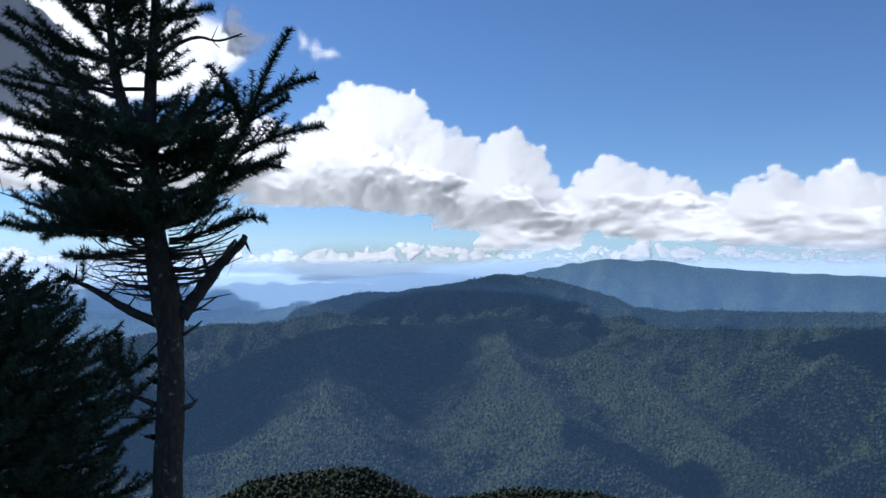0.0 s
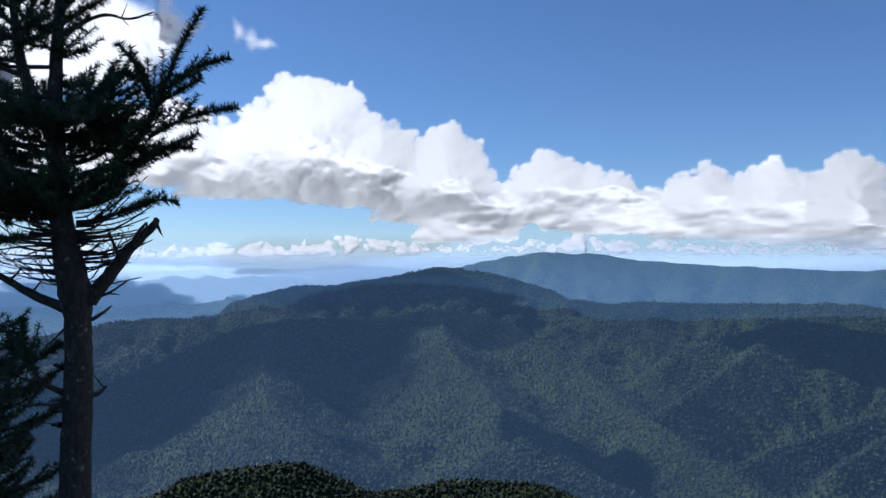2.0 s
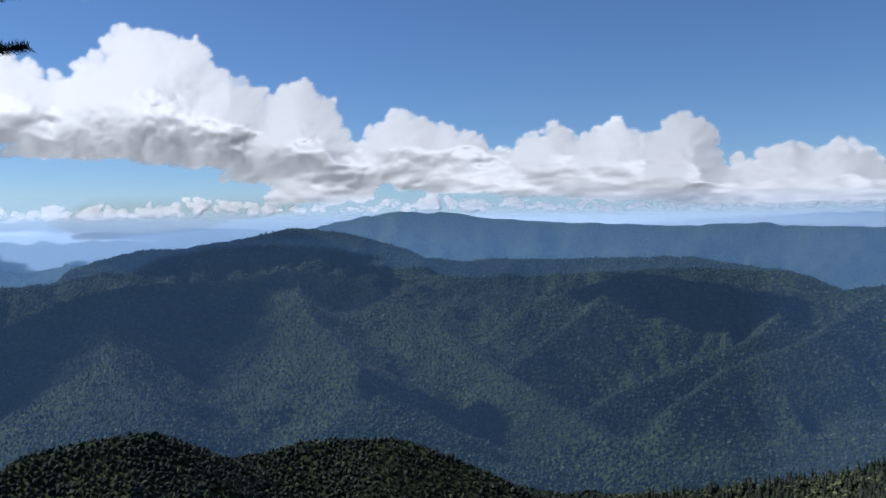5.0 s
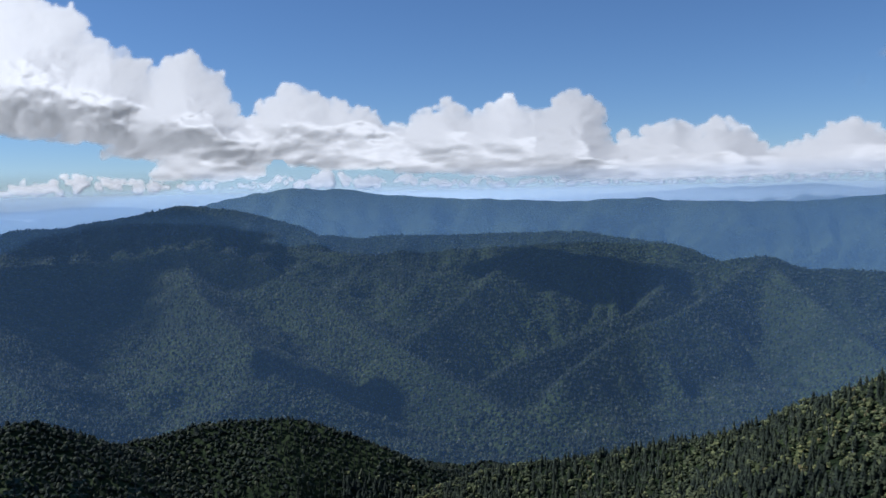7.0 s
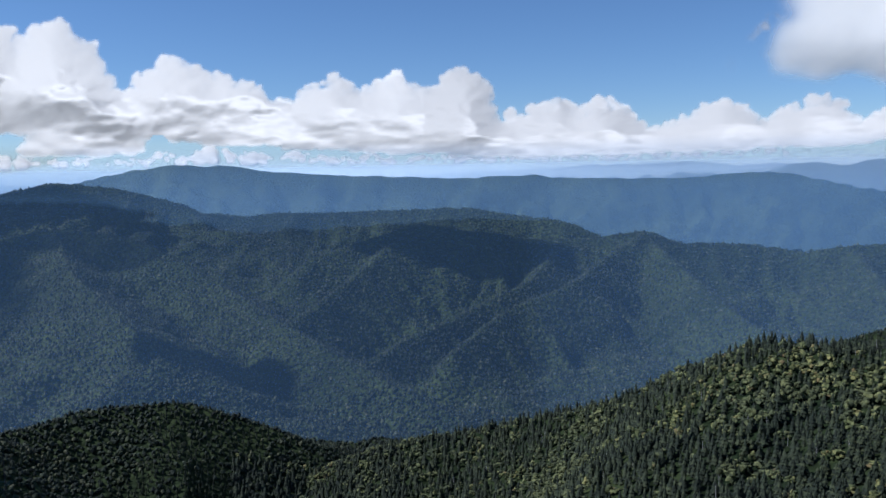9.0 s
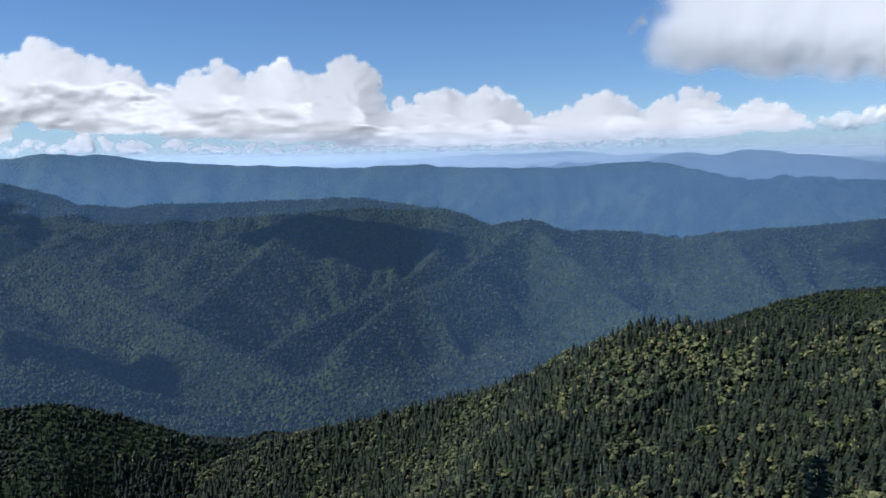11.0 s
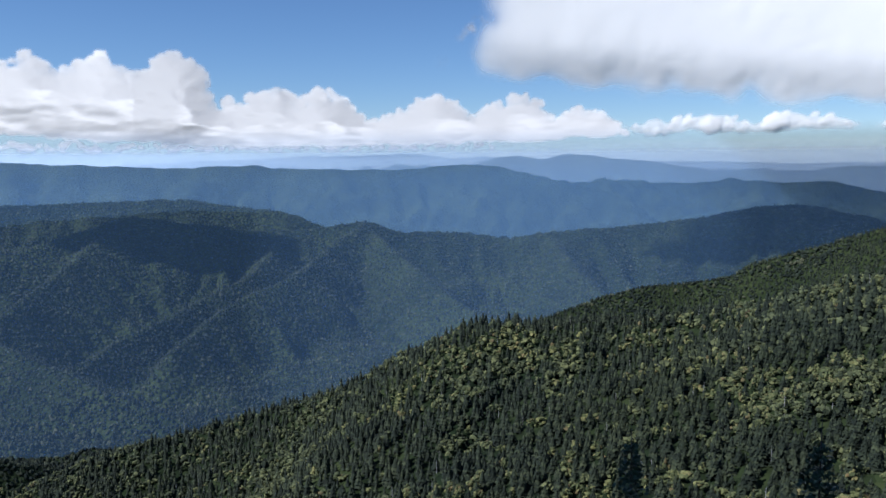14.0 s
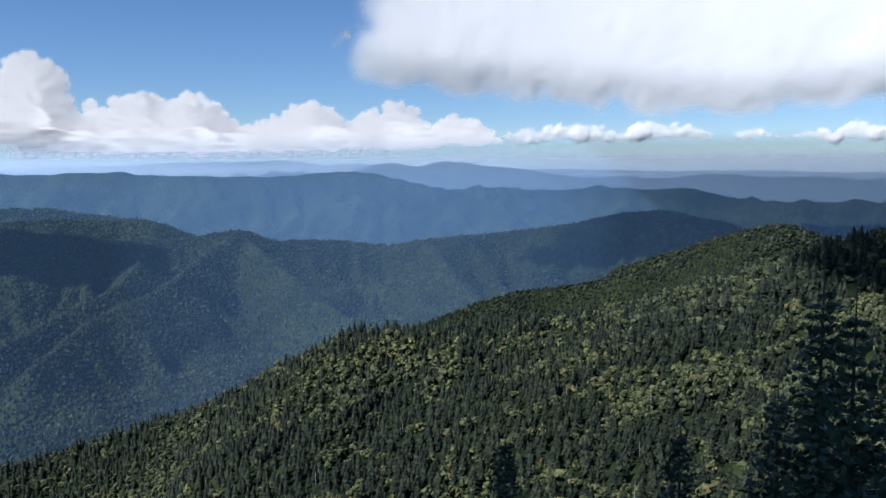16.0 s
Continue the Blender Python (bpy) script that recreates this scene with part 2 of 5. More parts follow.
# ---- the mountains: crest lines as (bearing, elevation in degrees, distance in metres), and how steeply their sides fall ----
CRESTS = [
    # the overlook's own summit
    (0.95, [(150, -3.0, 60), (160, -12, 12), (170, -56, 0.9), (-60, -56, 0.9), (-110, -14, 10)]),
    # near wooded slope
    (0.34, [(115, -1.0, 560), (95, -2.2, 600), (85.1, -4.4, 640), (79.8, -6.3, 700), (72.8, -8.6, 760), (67.2, -10.1, 800), (56.6, -11.4, 840),
            (50.7, -11.5, 860), (45.6, -13.6, 900), (41.7, -15.6, 930), (38, -16.6, 960), (32, -17.9, 1000), (27, -18.6, 1020), (22, -19.6, 1040), (17, -21.5, 1060)]),
    # the ridge behind it
    (0.5, [(92, -4.6, 1180), (86, -5.2, 1250), (82.4, -4.9, 1290), (80.7, -4.4, 1310), (79, -4.0, 1320), (76, -4.7, 1340), (72.8, -5.9, 1360), (69.1, -7.1, 1370),
           (67.2, -8.1, 1380), (61.4, -9.05, 1400), (55.8, -10.9, 1420), (50, -13.0, 1440), (44, -15.4, 1460)]),
    # low knolls ahead
    (0.5, [(-30, -16.5, 930), (-15.4, -15.0, 980), (-12.8, -14.0, 1000), (-8.7, -13.55, 1010), (-5.6, -13.45, 1020), (-3.3, -14.3, 1030), (-1, -15.4, 1060)]),
    (0.45, [(-3, -16, 1080), (0, -15.4, 1110), (2.7, -15.2, 1120), (4.7, -14.8, 1130), (9.5, -14.8, 1130), (12, -15.2, 1130), (15, -16.3, 1120), (19.9, -18.4, 1100)]),
    # the lit hill across the valley
    (0.5, [(-26, -9.5, 1900), (-17.2, -7.4, 2050), (-11, -4.85, 2200), (-7.2, -4.0, 2280), (-3.7, -3.72, 2320), (-0.9, -3.8, 2330), (3.8, -3.2, 2330),
            (6.9, -3.65, 2280), (9.3, -4.45, 2200), (12.7, -6.5, 2020), (16.1, -8.95, 1820), (20, -11.55, 1620), (25.6, -14.8, 1440), (30.7, -17.2, 1310)]),
    # the long ridge on the left
    (0.38, [(-45, -7.0, 2620), (-30, -5.4, 2630), (-23.1, -4.75, 2650), (-16.9, -3.7, 2680), (-11.7, -3.55, 2700), (-10.2, -2.75, 2710), (-7.9, -2.07, 2730), (-5.6, -1.6, 2750),
            (-3.3, -1.5, 2770), (0.6, -0.95, 2790), (3, -0.47, 2800), (4.2, -0.31, 2800), (6.9, -0.62, 2790), (10.3, -1.46, 2770), (11.8, -1.95, 2750)]),
    # the ridge in cloud shade, and its front shoulder
    (0.55, [(4, -4.2, 2600), (8.4, -3.1, 2750), (10.7, -2.5, 2800), (13.3, -2.5, 2800), (15.9, -2.8, 2780), (18, -2.65, 2780), (22.8, -2.72, 2760), (28, -2.6, 2740), (31.6, -2.62, 2720),
            (34.3, -3.2, 2700), (37, -3.5, 2680), (39.7, -4.55, 2660)]),
    (0.6, [(20, -5.9, 2150), (25.1, -4.25, 2300), (27.1, -3.65, 2350), (29.8, -3.95, 2360), (32.5, -4.35, 2370), (36.1, -4.85, 2380), (39.9, -4.7, 2390), (43, -4.33, 2400), (45.2, -4.98, 2400),
            (48.1, -5.1, 2410), (50.8, -5.28, 2420), (52.7, -5.63, 2430)]),
    (0.55, [(52.7, -5.63, 2430), (55.6, -5.1, 2430), (60.8, -4.66, 2520), (65, -4.15, 2600), (67.5, -3.65, 2630), (69.5, -3.22, 2650), (72, -3.18, 2650), (74.9, -3.72, 2650),
            (76.3, -4.05, 2650), (79.8, -4.9, 2650), (88, -5.5, 2650)]),
    # spurs coming down from it
    (0.75, [(43, -4.4, 2390), (39.9, -6.4, 2150), (38.1, -7.7, 2000), (33.3, -9.9, 1780), (29.6, -12.6, 1580)]),
    (0.75, [(37.2, -5.1, 2370), (35.2, -7.5, 2080), (30.5, -9.9, 1850), (26.9, -11.4, 1700), (23.3, -13.2, 1560)]),
    (0.75, [(43, -4.6, 2390), (46.2, -7.4, 2050), (49.8, -10.3, 1760), (53, -11.8, 1620)]),
    (0.7, [(27.1, -3.8, 2340), (24, -6.2, 2100), (20, -9.2, 1850), (18, -10.6, 1750)]),
    (0.7, [(55.6, -5.2, 2440), (58, -8.0, 2050), (61, -10.5, 1750)]),
    (0.42, [(3.8, -3.3, 2320), (5.0, -6.0, 2000), (7.5, -9.0, 1700), (10, -12, 1450)]),
    (0.42, [(-7.2, -4.1, 2270), (-8, -7.0, 1900), (-7, -10.0, 1600), (-4, -13, 1350)]),
    # far ranges
    (0.5, [(1, -1.6, 3500), (5.3, -0.3, 3650), (8.4, 0.36, 3700), (11.5, 0.77, 3700), (13, 0.58, 3700), (14.6, 0.68, 3700), (18.1, 0.18, 3700), (22.9, -0.18, 3700), (29.2, -0.45, 3700),
            (33.7, -0.45, 3700), (35.7, -0.4, 3700), (37.5, -0.65, 3700), (44.7, -0.78, 3700), (48.4, -0.53, 3700), (51.2, -0.5, 3680), (54.2, -1.1, 3650), (57.5, -1.9, 3600), (61, -2.9, 3500)]),
    (0.33, [(46, -1.6, 4200), (50.4, -0.42, 4250), (53, 0.11, 4250), (55.2, -0.1, 4250), (57.2, 0.24, 4250), (59.9, -0.14, 4250), (62.8, -0.42, 4250), (66.4, -1.0, 4250), (72, -1.9, 4250)]),
    (0.33, [(52, -3.2, 4080), (55.5, -2.1, 4080), (58.2, -1.35, 4080), (60.3, -1.1, 4080), (62.3, -1.25, 4080), (64.7, -1.6, 4080), (66.8, -1.3, 4080), (68.3, -1.2, 4080),
            (70.5, -1.7, 4080), (73.4, -1.55, 4080), (75.6, -2.15, 4080), (79.7, -2.95, 4080), (86, -3.4, 4080)]),
    (0.3, [(64, -1.9, 4560), (70.1, -1.4, 4560), (74.8, -0.54, 4560), (77.2, -0.8, 4560), (81.3, -1.15, 4560), (90, -1.6, 4560)]),
    (0.3, [(-20, -3.8, 4130), (-15.4, -3.25, 4130), (-12.9, -2.75, 4130), (-9.1, -1.72, 4130), (-7.2, -1.9, 4130)]),
    (0.3, [(-40, -3.2, 4220), (-25.1, -3.0, 4220), (-15.4, -2.6, 4220), (-11.7, -1.98, 4220), (-6, -1.5, 4220)]),
    (0.3, [(-45, -1.9, 4250), (-27.6, -1.9, 4300), (-20, -1.7, 4300), (-12, -1.2, 4300), (-5, -1.1, 4300)]),
    (0.25, [(-60, -1.0, 4600), (-35, -1.2, 4600), (-27.6, -0.95, 4600), (-22, -0.8, 4600), (-15.1, -0.53, 4600), (-9.5, -0.35, 4600), (-5.6, -0.4, 4600), (-2.5, -0.16, 4600), (2.6, -0.38, 4600), (10, -0.5, 4600)]),
    (0.25, [(25, -0.4, 4650), (29.9, -0.1, 4650), (33.3, -0.02, 4650), (40, 0.28, 4650), (42.6, 0.2, 4650), (45.6, 0.3, 4650), (49, 0.05, 4650), (52, 0.1, 4650), (60, -0.3, 4650), (69, -0.42, 4650), (85, -0.58, 4650), (100, -0.6, 4650)]),
]


def polyline(points):
    """Crest points joined by a smooth line."""
    p = np.array([bearing(*q) for q in points])
    out = []
    for i in range(len(p) - 1):
        a, b, c, d = p[max(i - 1, 0)], p[i], p[i + 1], p[min(i + 2, len(p) - 1)]
        for u in np.linspace(0, 1, 4, endpoint=False):
            out.append(0.5 * (2 * b + (c - a) * u + (2 * a - 5 * b + 4 * c - d) * u ** 2 + (3 * b - a - 3 * c + d) * u ** 3))
    return np.array(out + [p[-1]])


def valley_floor(r):
    return np.interp(r, [0, 40, 200, 500, 900, 1400, 2000, 3000, 3500, 4100, 4700, 4900], [-14, -30, -120, -290, -390, -430, -400, -330, -270, -190, -75, -60])


AZ = np.concatenate([np.arange(-180, -40, 4.0), np.arange(-40, 94, 0.28), np.arange(94, 180, 4.0)])
RR = np.concatenate([np.linspace(0.02, 8, 10)[:-1], np.geomspace(8, 900, 120)[:-1], np.arange(900, 2960, 11.0), np.arange(2960, 4300, 15.0), np.linspace(4300, 4880, 22)])
GA, GR = np.meshgrid(np.radians(AZ), RR)
GX, GY = GR * np.sin(GA), GR * np.cos(GA)


def ribs(along, d, x, y, wide, tall, seed):
    """How much lower the ground lies between the side spurs that run down from a crest."""
    low = 0
    for k, (w, t, start) in enumerate(((wide, tall, 170), (wide * 0.43, tall * 0.42, 110))):
        q = along / w + 0.55 * fbm(x / (1.5 * w), y / (1.5 * w), 3, seed + 7 * k)
        i = np.floor(q)
        crest = 1 - np.abs(2 * (q - i) - 1)
        deep = 0.45 + 0.75 * hash01(i, 0 * i, seed + k)
        low = low + t * deep * (1 - crest ** 1.15) * np.clip(d / start, 0, 1) ** 0.8
    return low


def terrain_height():
    """Height of the ground on the grid."""
    base = valley_floor(GR) + 12 * fbm(GX / 300, GY / 300, 4, 5)
    near = np.full(GX.shape, 1e9)
    soft = 1.5 + GR * 0.0012
    bend = np.clip(GR / 900 - 0.4, 0, 1) * np.minimum(0.004 * GR, 9)
    X, Y = GX + bend * fbm(GX / 170, GY / 170, 3, 61), GY + bend * fbm(GX / 170, GY / 170, 3, 67)
    total = np.ones(GX.shape)
    top = base.copy()
    for n, (slope, points) in enumerate(CRESTS):
        line = polyline(points)
        far, around = [p[2] for p in points], [p[0] for p in points]
        reach = 1000 if slope < 0.4 else 750
        i0, i1 = np.searchsorted(RR, [min(far) - reach, max(far) + reach])
        side = math.degrees(reach / max(min(far) - 0.3 * reach, 100))
        j0, j1 = np.searchsorted(AZ, [min(around) - side, max(around) + side]) if min(far) > 100 else (0, len(AZ))
        w = (slice(i0, i1), slice(j0, j1))
        x, y = X[w], Y[w]
        d2, zc, along, run = np.full(x.shape, 1e18), np.zeros(x.shape), np.zeros(x.shape), 0.0
        for a, b in zip(line[:-1], line[1:]):
            ab = b[:2] - a[:2]
            u = np.clip(((x - a[0]) * ab[0] + (y - a[1]) * ab[1]) / (ab @ ab + 1e-9), 0, 1)
            e2 = (x - a[0] - u * ab[0]) ** 2 + (y - a[1] - u * ab[1]) ** 2
            hit = e2 < d2
            d2 = np.where(hit, e2, d2)
            zc = np.where(hit, a[2] + u * (b[2] - a[2]), zc)
            along = np.where(hit, run + u * np.hypot(*ab), along)
            run += np.hypot(*ab)
        d = np.sqrt(d2)
        h = zc - slope * d * (1 - 0.12 * np.clip(d / 300, 0, 1)) - 1.0 * (1 - np.exp(-d / 60))
        if min(far) > 1250:
            wide, tall = (270, 58) if min(far) > 3400 else (105, 30) if slope >= 0.7 else (260, 26) if min(far) < 2000 else (160, 40)
            h = h - ribs(along, d, x, y, wide, tall, 400 + 13 * n)
        elif min(far) > 500:
            h = h - ribs(along, d, x, y, 130, 9, 400 + 13 * n)
        near[w] = np.minimum(near[w], d)
        high = np.maximum(top[w], h)
        total[w] = total[w] * np.exp(np.clip((top[w] - high) / soft[w], -60, 0)) + np.exp(np.clip((h - high) / soft[w], -60, 0))
        top[w] = high
    h = top + soft * np.log(total) * np.clip(near / 80, 0.15, 1)
    h = h + np.clip(near / 150, 0, 1) * np.clip(GR / 1500, 0.1, 1) * 14 * fbm(GX / 90, GY / 90, 4, 47)
    return h + np.clip(near / 120, 0, 1) * np.clip((GR - 1000) / 300, 0, 1) * 38 * (ridged(GX / 240, GY / 240, 4, 29) - 0.55)


GZ = terrain_height()


def build_ground():
    nr, na = GZ.shape
    i, j = np.meshgrid(np.arange(nr - 1), np.arange(na), indexing="ij")
    k = (j + 1) % na
    quads = np.stack([i * na + j, i * na + k, (i + 1) * na + k, (i + 1) * na + j], -1).reshape(-1, 4)[:, ::-1]
    me = sheet("ground", np.stack([GX, GY, GZ], -1).reshape(-1, 3), quads, M_GROUND)
    tagged(new("ground", me), "densely wooded mountains, ridge behind ridge, in late summer green", "mountains", kind="structure")


def ground_at(x, y):
    """Height of the built ground below places given as arrays."""
    az, r = np.degrees(np.arctan2(x, y)), np.hypot(x, y)
    i = np.clip(np.searchsorted(RR, r) - 1, 0, len(RR) - 2)
    j = np.clip(np.searchsorted(AZ, az) - 1, 0, len(AZ) - 2)
    u, v = (r - RR[i]) / (RR[i + 1] - RR[i]), (az - AZ[j]) / (AZ[j + 1] - AZ[j])
    return (GZ[i, j] * (1 - v) + GZ[i, j + 1] * v) * (1 - u) + (GZ[i + 1, j] * (1 - v) + GZ[i + 1, j + 1] * v) * u


build_ground()

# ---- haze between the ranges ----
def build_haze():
    # added sheets that imitate distance haze, one behind another, leaning over towards the overlook, with the sun
    # behind them
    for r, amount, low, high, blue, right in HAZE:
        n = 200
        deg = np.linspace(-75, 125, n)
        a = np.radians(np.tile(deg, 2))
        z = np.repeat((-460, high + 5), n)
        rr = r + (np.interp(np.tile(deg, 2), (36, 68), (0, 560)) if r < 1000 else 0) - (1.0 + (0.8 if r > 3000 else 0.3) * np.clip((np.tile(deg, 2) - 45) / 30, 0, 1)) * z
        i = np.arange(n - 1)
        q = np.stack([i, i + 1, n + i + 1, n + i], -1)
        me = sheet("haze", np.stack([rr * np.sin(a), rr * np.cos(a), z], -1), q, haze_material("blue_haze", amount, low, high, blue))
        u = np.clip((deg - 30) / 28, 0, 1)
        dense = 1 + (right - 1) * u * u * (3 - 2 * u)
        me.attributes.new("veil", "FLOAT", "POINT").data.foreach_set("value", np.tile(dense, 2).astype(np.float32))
        tagged(new("haze", me), "tinted see-through sheet standing in for blue haze between the ranges", "haze", kind="structure")


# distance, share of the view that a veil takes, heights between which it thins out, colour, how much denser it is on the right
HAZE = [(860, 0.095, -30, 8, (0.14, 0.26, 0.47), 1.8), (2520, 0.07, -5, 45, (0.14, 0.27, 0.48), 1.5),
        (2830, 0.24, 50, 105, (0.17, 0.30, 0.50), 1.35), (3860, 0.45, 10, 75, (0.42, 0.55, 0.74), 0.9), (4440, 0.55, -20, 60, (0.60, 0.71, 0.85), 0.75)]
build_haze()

# ---- clouds: bodies of many round heads, thin at the rim ----
def blurred(f, n):
    for _ in range(n):
        p = np.pad(f, 1, mode="edge")
        f = (p[:-2, 1:-1] + p[2:, 1:-1] + p[1:-1, :-2] + p[1:-1, 2:] + 2 * f) / 6
    return f


def cloud_body(name, label, az, el, r, profile, seed, count, thin=0.5, depth=0.75, step=0.12, soft=1, ragged=0.35, slant=0.3, whole=0.7, material=None, big=0.5, filled=1.0, rough=0.4, mild=1.0, belly=0.0, lit=False, group="clouds in the sky"):
    """profile gives, for bearings, the elevation of the base and of the top. count: how many heads. thin: how deep, in degrees, the clear rim reaches."""
    rng = random.Random(seed)
    a, e = np.arange(az[0], az[1], step), np.arange(el[0], el[1], step)
    A, E = np.meshgrid(a, e)
    knots = np.array(profile)
    dome = np.zeros(A.shape)
    front = np.full(A.shape, -2.0)
    # bent space, so that no head is a plain ball
    wa = A + ragged * 0.9 * fbm(A / 1.3, E / 1.3, 5, seed + 40, 0.55)
    we = E + ragged * 0.9 * fbm(A / 1.3 + 50, E / 1.3, 5, seed + 41, 0.55)
    for k in range(count):
        ca = rng.uniform(az[0] + 0.5, az[1] - 0.5)
        low, high = np.interp(ca, knots[:, 0], knots[:, 1]), np.interp(ca, knots[:, 0], knots[:, 2])
        tall = high - low
        if tall < 0.15:
            continue
        u = rng.random() ** 0.55
        tall = tall * (0.94 + 0.12 * math.sin(ca * 2.3 + seed))
        rad = tall * (big * (1 - 0.72 * (k / count) ** 0.5)) * rng.uniform(0.6, 1.0) * 0.62 * (1.1 - 0.5 * u)
        ce = low + 0.55 * rad + u * max(tall - 1.5 * rad, 0)
        cd = rng.uniform(-0.6, 0.6) * rad + 0.35 * tall * (1 - u) * 0.5
        wide = rng.uniform(1.0, 1.35)
        i0, i1 = np.searchsorted(e, [ce - rad * 1.5, ce + rad * 1.5])
        j0, j1 = np.searchsorted(a, [ca - rad * 1.9, ca + rad * 1.9])
        w = (slice(i0, i1), slice(j0, j1))
        h2 = rad ** 2 - ((wa[w] - ca) / wide) ** 2 - ((we[w] - ce) * 1.08) ** 2
        h = np.sqrt(np.clip(h2, 0, None))
        dome[w] = np.maximum(dome[w], h)
        front[w] = np.where(h2 > 0, np.maximum(front[w], cd + h), front[w])
    low, high = np.interp(A, knots[:, 0], knots[:, 1]), np.interp(A, knots[:, 0], knots[:, 2])
    mid, half = low * 0.62 + high * 0.38, np.maximum(high - low, 0.01) * 0.36
    fill = half * np.sqrt(np.clip(1 - ((we - mid) / half) ** 2, 0, 1)) * np.clip((high - low) / 0.8, 0, 1)
    edge = np.clip(np.minimum(A - az[0], az[1] - A) / 2, 0, 1)
    fill, dome = fill * edge * filled, dome * np.sqrt(edge)
    dome = np.maximum(dome, fill * 0.8)
    if belly:  # a level base
        dome = np.maximum(dome, 2.5 * np.clip((E - low + 0.7 * fbm(wa / 3.5, we / 2, 4, seed + 5)) / 2.2, 0, 1) * np.clip((A - az[0] - 3.5 - 0.32 * (E - 6) + 1.4 * fbm(A / 2.2, E / 2.2, 5, seed + 6, 0.6)) / 3, 0, 1))
    front = np.maximum(front, np.where(fill > 0, fill * 0.6, -2))
    base = np.interp(A, knots[:, 0], knots[:, 1])
    flat = np.clip((E - base + 0.5 * ragged * fbm(A / 0.9, E / 0.35, 5, seed + 9, 0.6)) / 0.5 + 0.3, 0, 1)
    wisp = fbm(wa / 0.7, we / 0.55, 6, seed + 90, 0.6)
    T = dome * flat + (0.22 * wisp - 0.06) * thin * 2.2 * np.clip(dome * 4, 0, 1)
    T = blurred(T, soft)
    cover = np.clip(1 - np.exp(-np.clip(T, 0, 9) / thin * 2.2), 0, 1) ** 1.3
    front = np.where(front < -1.9, 0.0, front)
    relief = fbm(wa / 1.6, we / 1.3, 6, seed + 77, 0.6)
    tall = np.maximum(high - low, 0.01) * 0.58
    form = tall * np.clip(1 - ((E - (low * 0.62 + high * 0.38)) / tall) ** 2, 0, 1) ** 0.85
    if belly:
        rise = np.clip((E - low + 1.4) / belly, 0, 1)
        form = 0.55 * belly * rise * rise * (3 - 2 * rise)
    puffy = mild * (0.6 * blurred(front, 1 + soft) + 0.4 * blurred(front, 12 + 2 * soft)) + thin * rough * relief + whole * blurred(form, 6)
    smooth = 0.08 * blurred(dome, 40)
    ra, re = np.radians(A), np.tan(np.radians(E))

    # the body leans over a little, so that the sun stands behind it
    lean = np.maximum(0, -1.2 * np.cos(np.radians(A - SUN_AZ))) + slant if not lit else slant + 0 * A

    def points(R):
        R = R / (1 + lean * re)
        return np.stack([R * np.sin(ra), R * np.cos(ra), EYE + R * re], -1)

    # the heads' own slopes, by which the light falls on them
    P = points(r * (1 - radians(1) * depth * puffy))
    N = np.cross(np.gradient(P, axis=0), np.gradient(P, axis=1))
    N /= np.linalg.norm(N, axis=-1)[..., None] + 1e-9
    N *= -np.sign((N * P).sum(-1))[..., None]
    front_points, back_points = P if lit else points(r * (1 - radians(1) * smooth)), points(r * (1 + radians(1) * (0.1 + 0.5 * blurred(dome, 30))))

    ne, na = T.shape
    i, j = np.meshgrid(np.arange(ne - 1), np.arange(na - 1), indexing="ij")
    seen = cover > 0.012
    keep = seen[:-1, :-1] | seen[1:, :-1] | seen[:-1, 1:] | seen[1:, 1:]
    q = np.stack([i * na + j, i * na + j + 1, (i + 1) * na + j + 1, (i + 1) * na + j], -1)[keep]
    quads = np.concatenate([q, q[:, ::-1] + ne * na])
    used, inv = np.unique(quads, return_inverse=True)
    me = sheet(name, np.concatenate([front_points.reshape(-1, 3), back_points.reshape(-1, 3)])[used], inv.reshape(-1, 4), material or M_CLOUD)
    layer = me.attributes.new("cover", "FLOAT", "POINT")
    layer.data.foreach_set("value", np.concatenate([cover.ravel(), 0.12 * cover.ravel()])[used].astype(np.float32))
    layer = me.attributes.new("puff", "FLOAT_VECTOR", "POINT")
    layer.data.foreach_set("vector", np.concatenate([N.reshape(-1, 3)] * 2)[used].astype(np.float32).ravel())
    return tagged(new(name, me), label, "cloud", group)


M_CLOUD = cloud_material("cumulus", 1.38, (0.80, 0.78, 0.755))
M_SOFT_CLOUD = cloud_material("soft_cloud", 1.3, (0.74, 0.725, 0.70))
M_LIT_CLOUD = cloud_material("sunlit_cloud", None, (0.92, 0.88, 0.82))
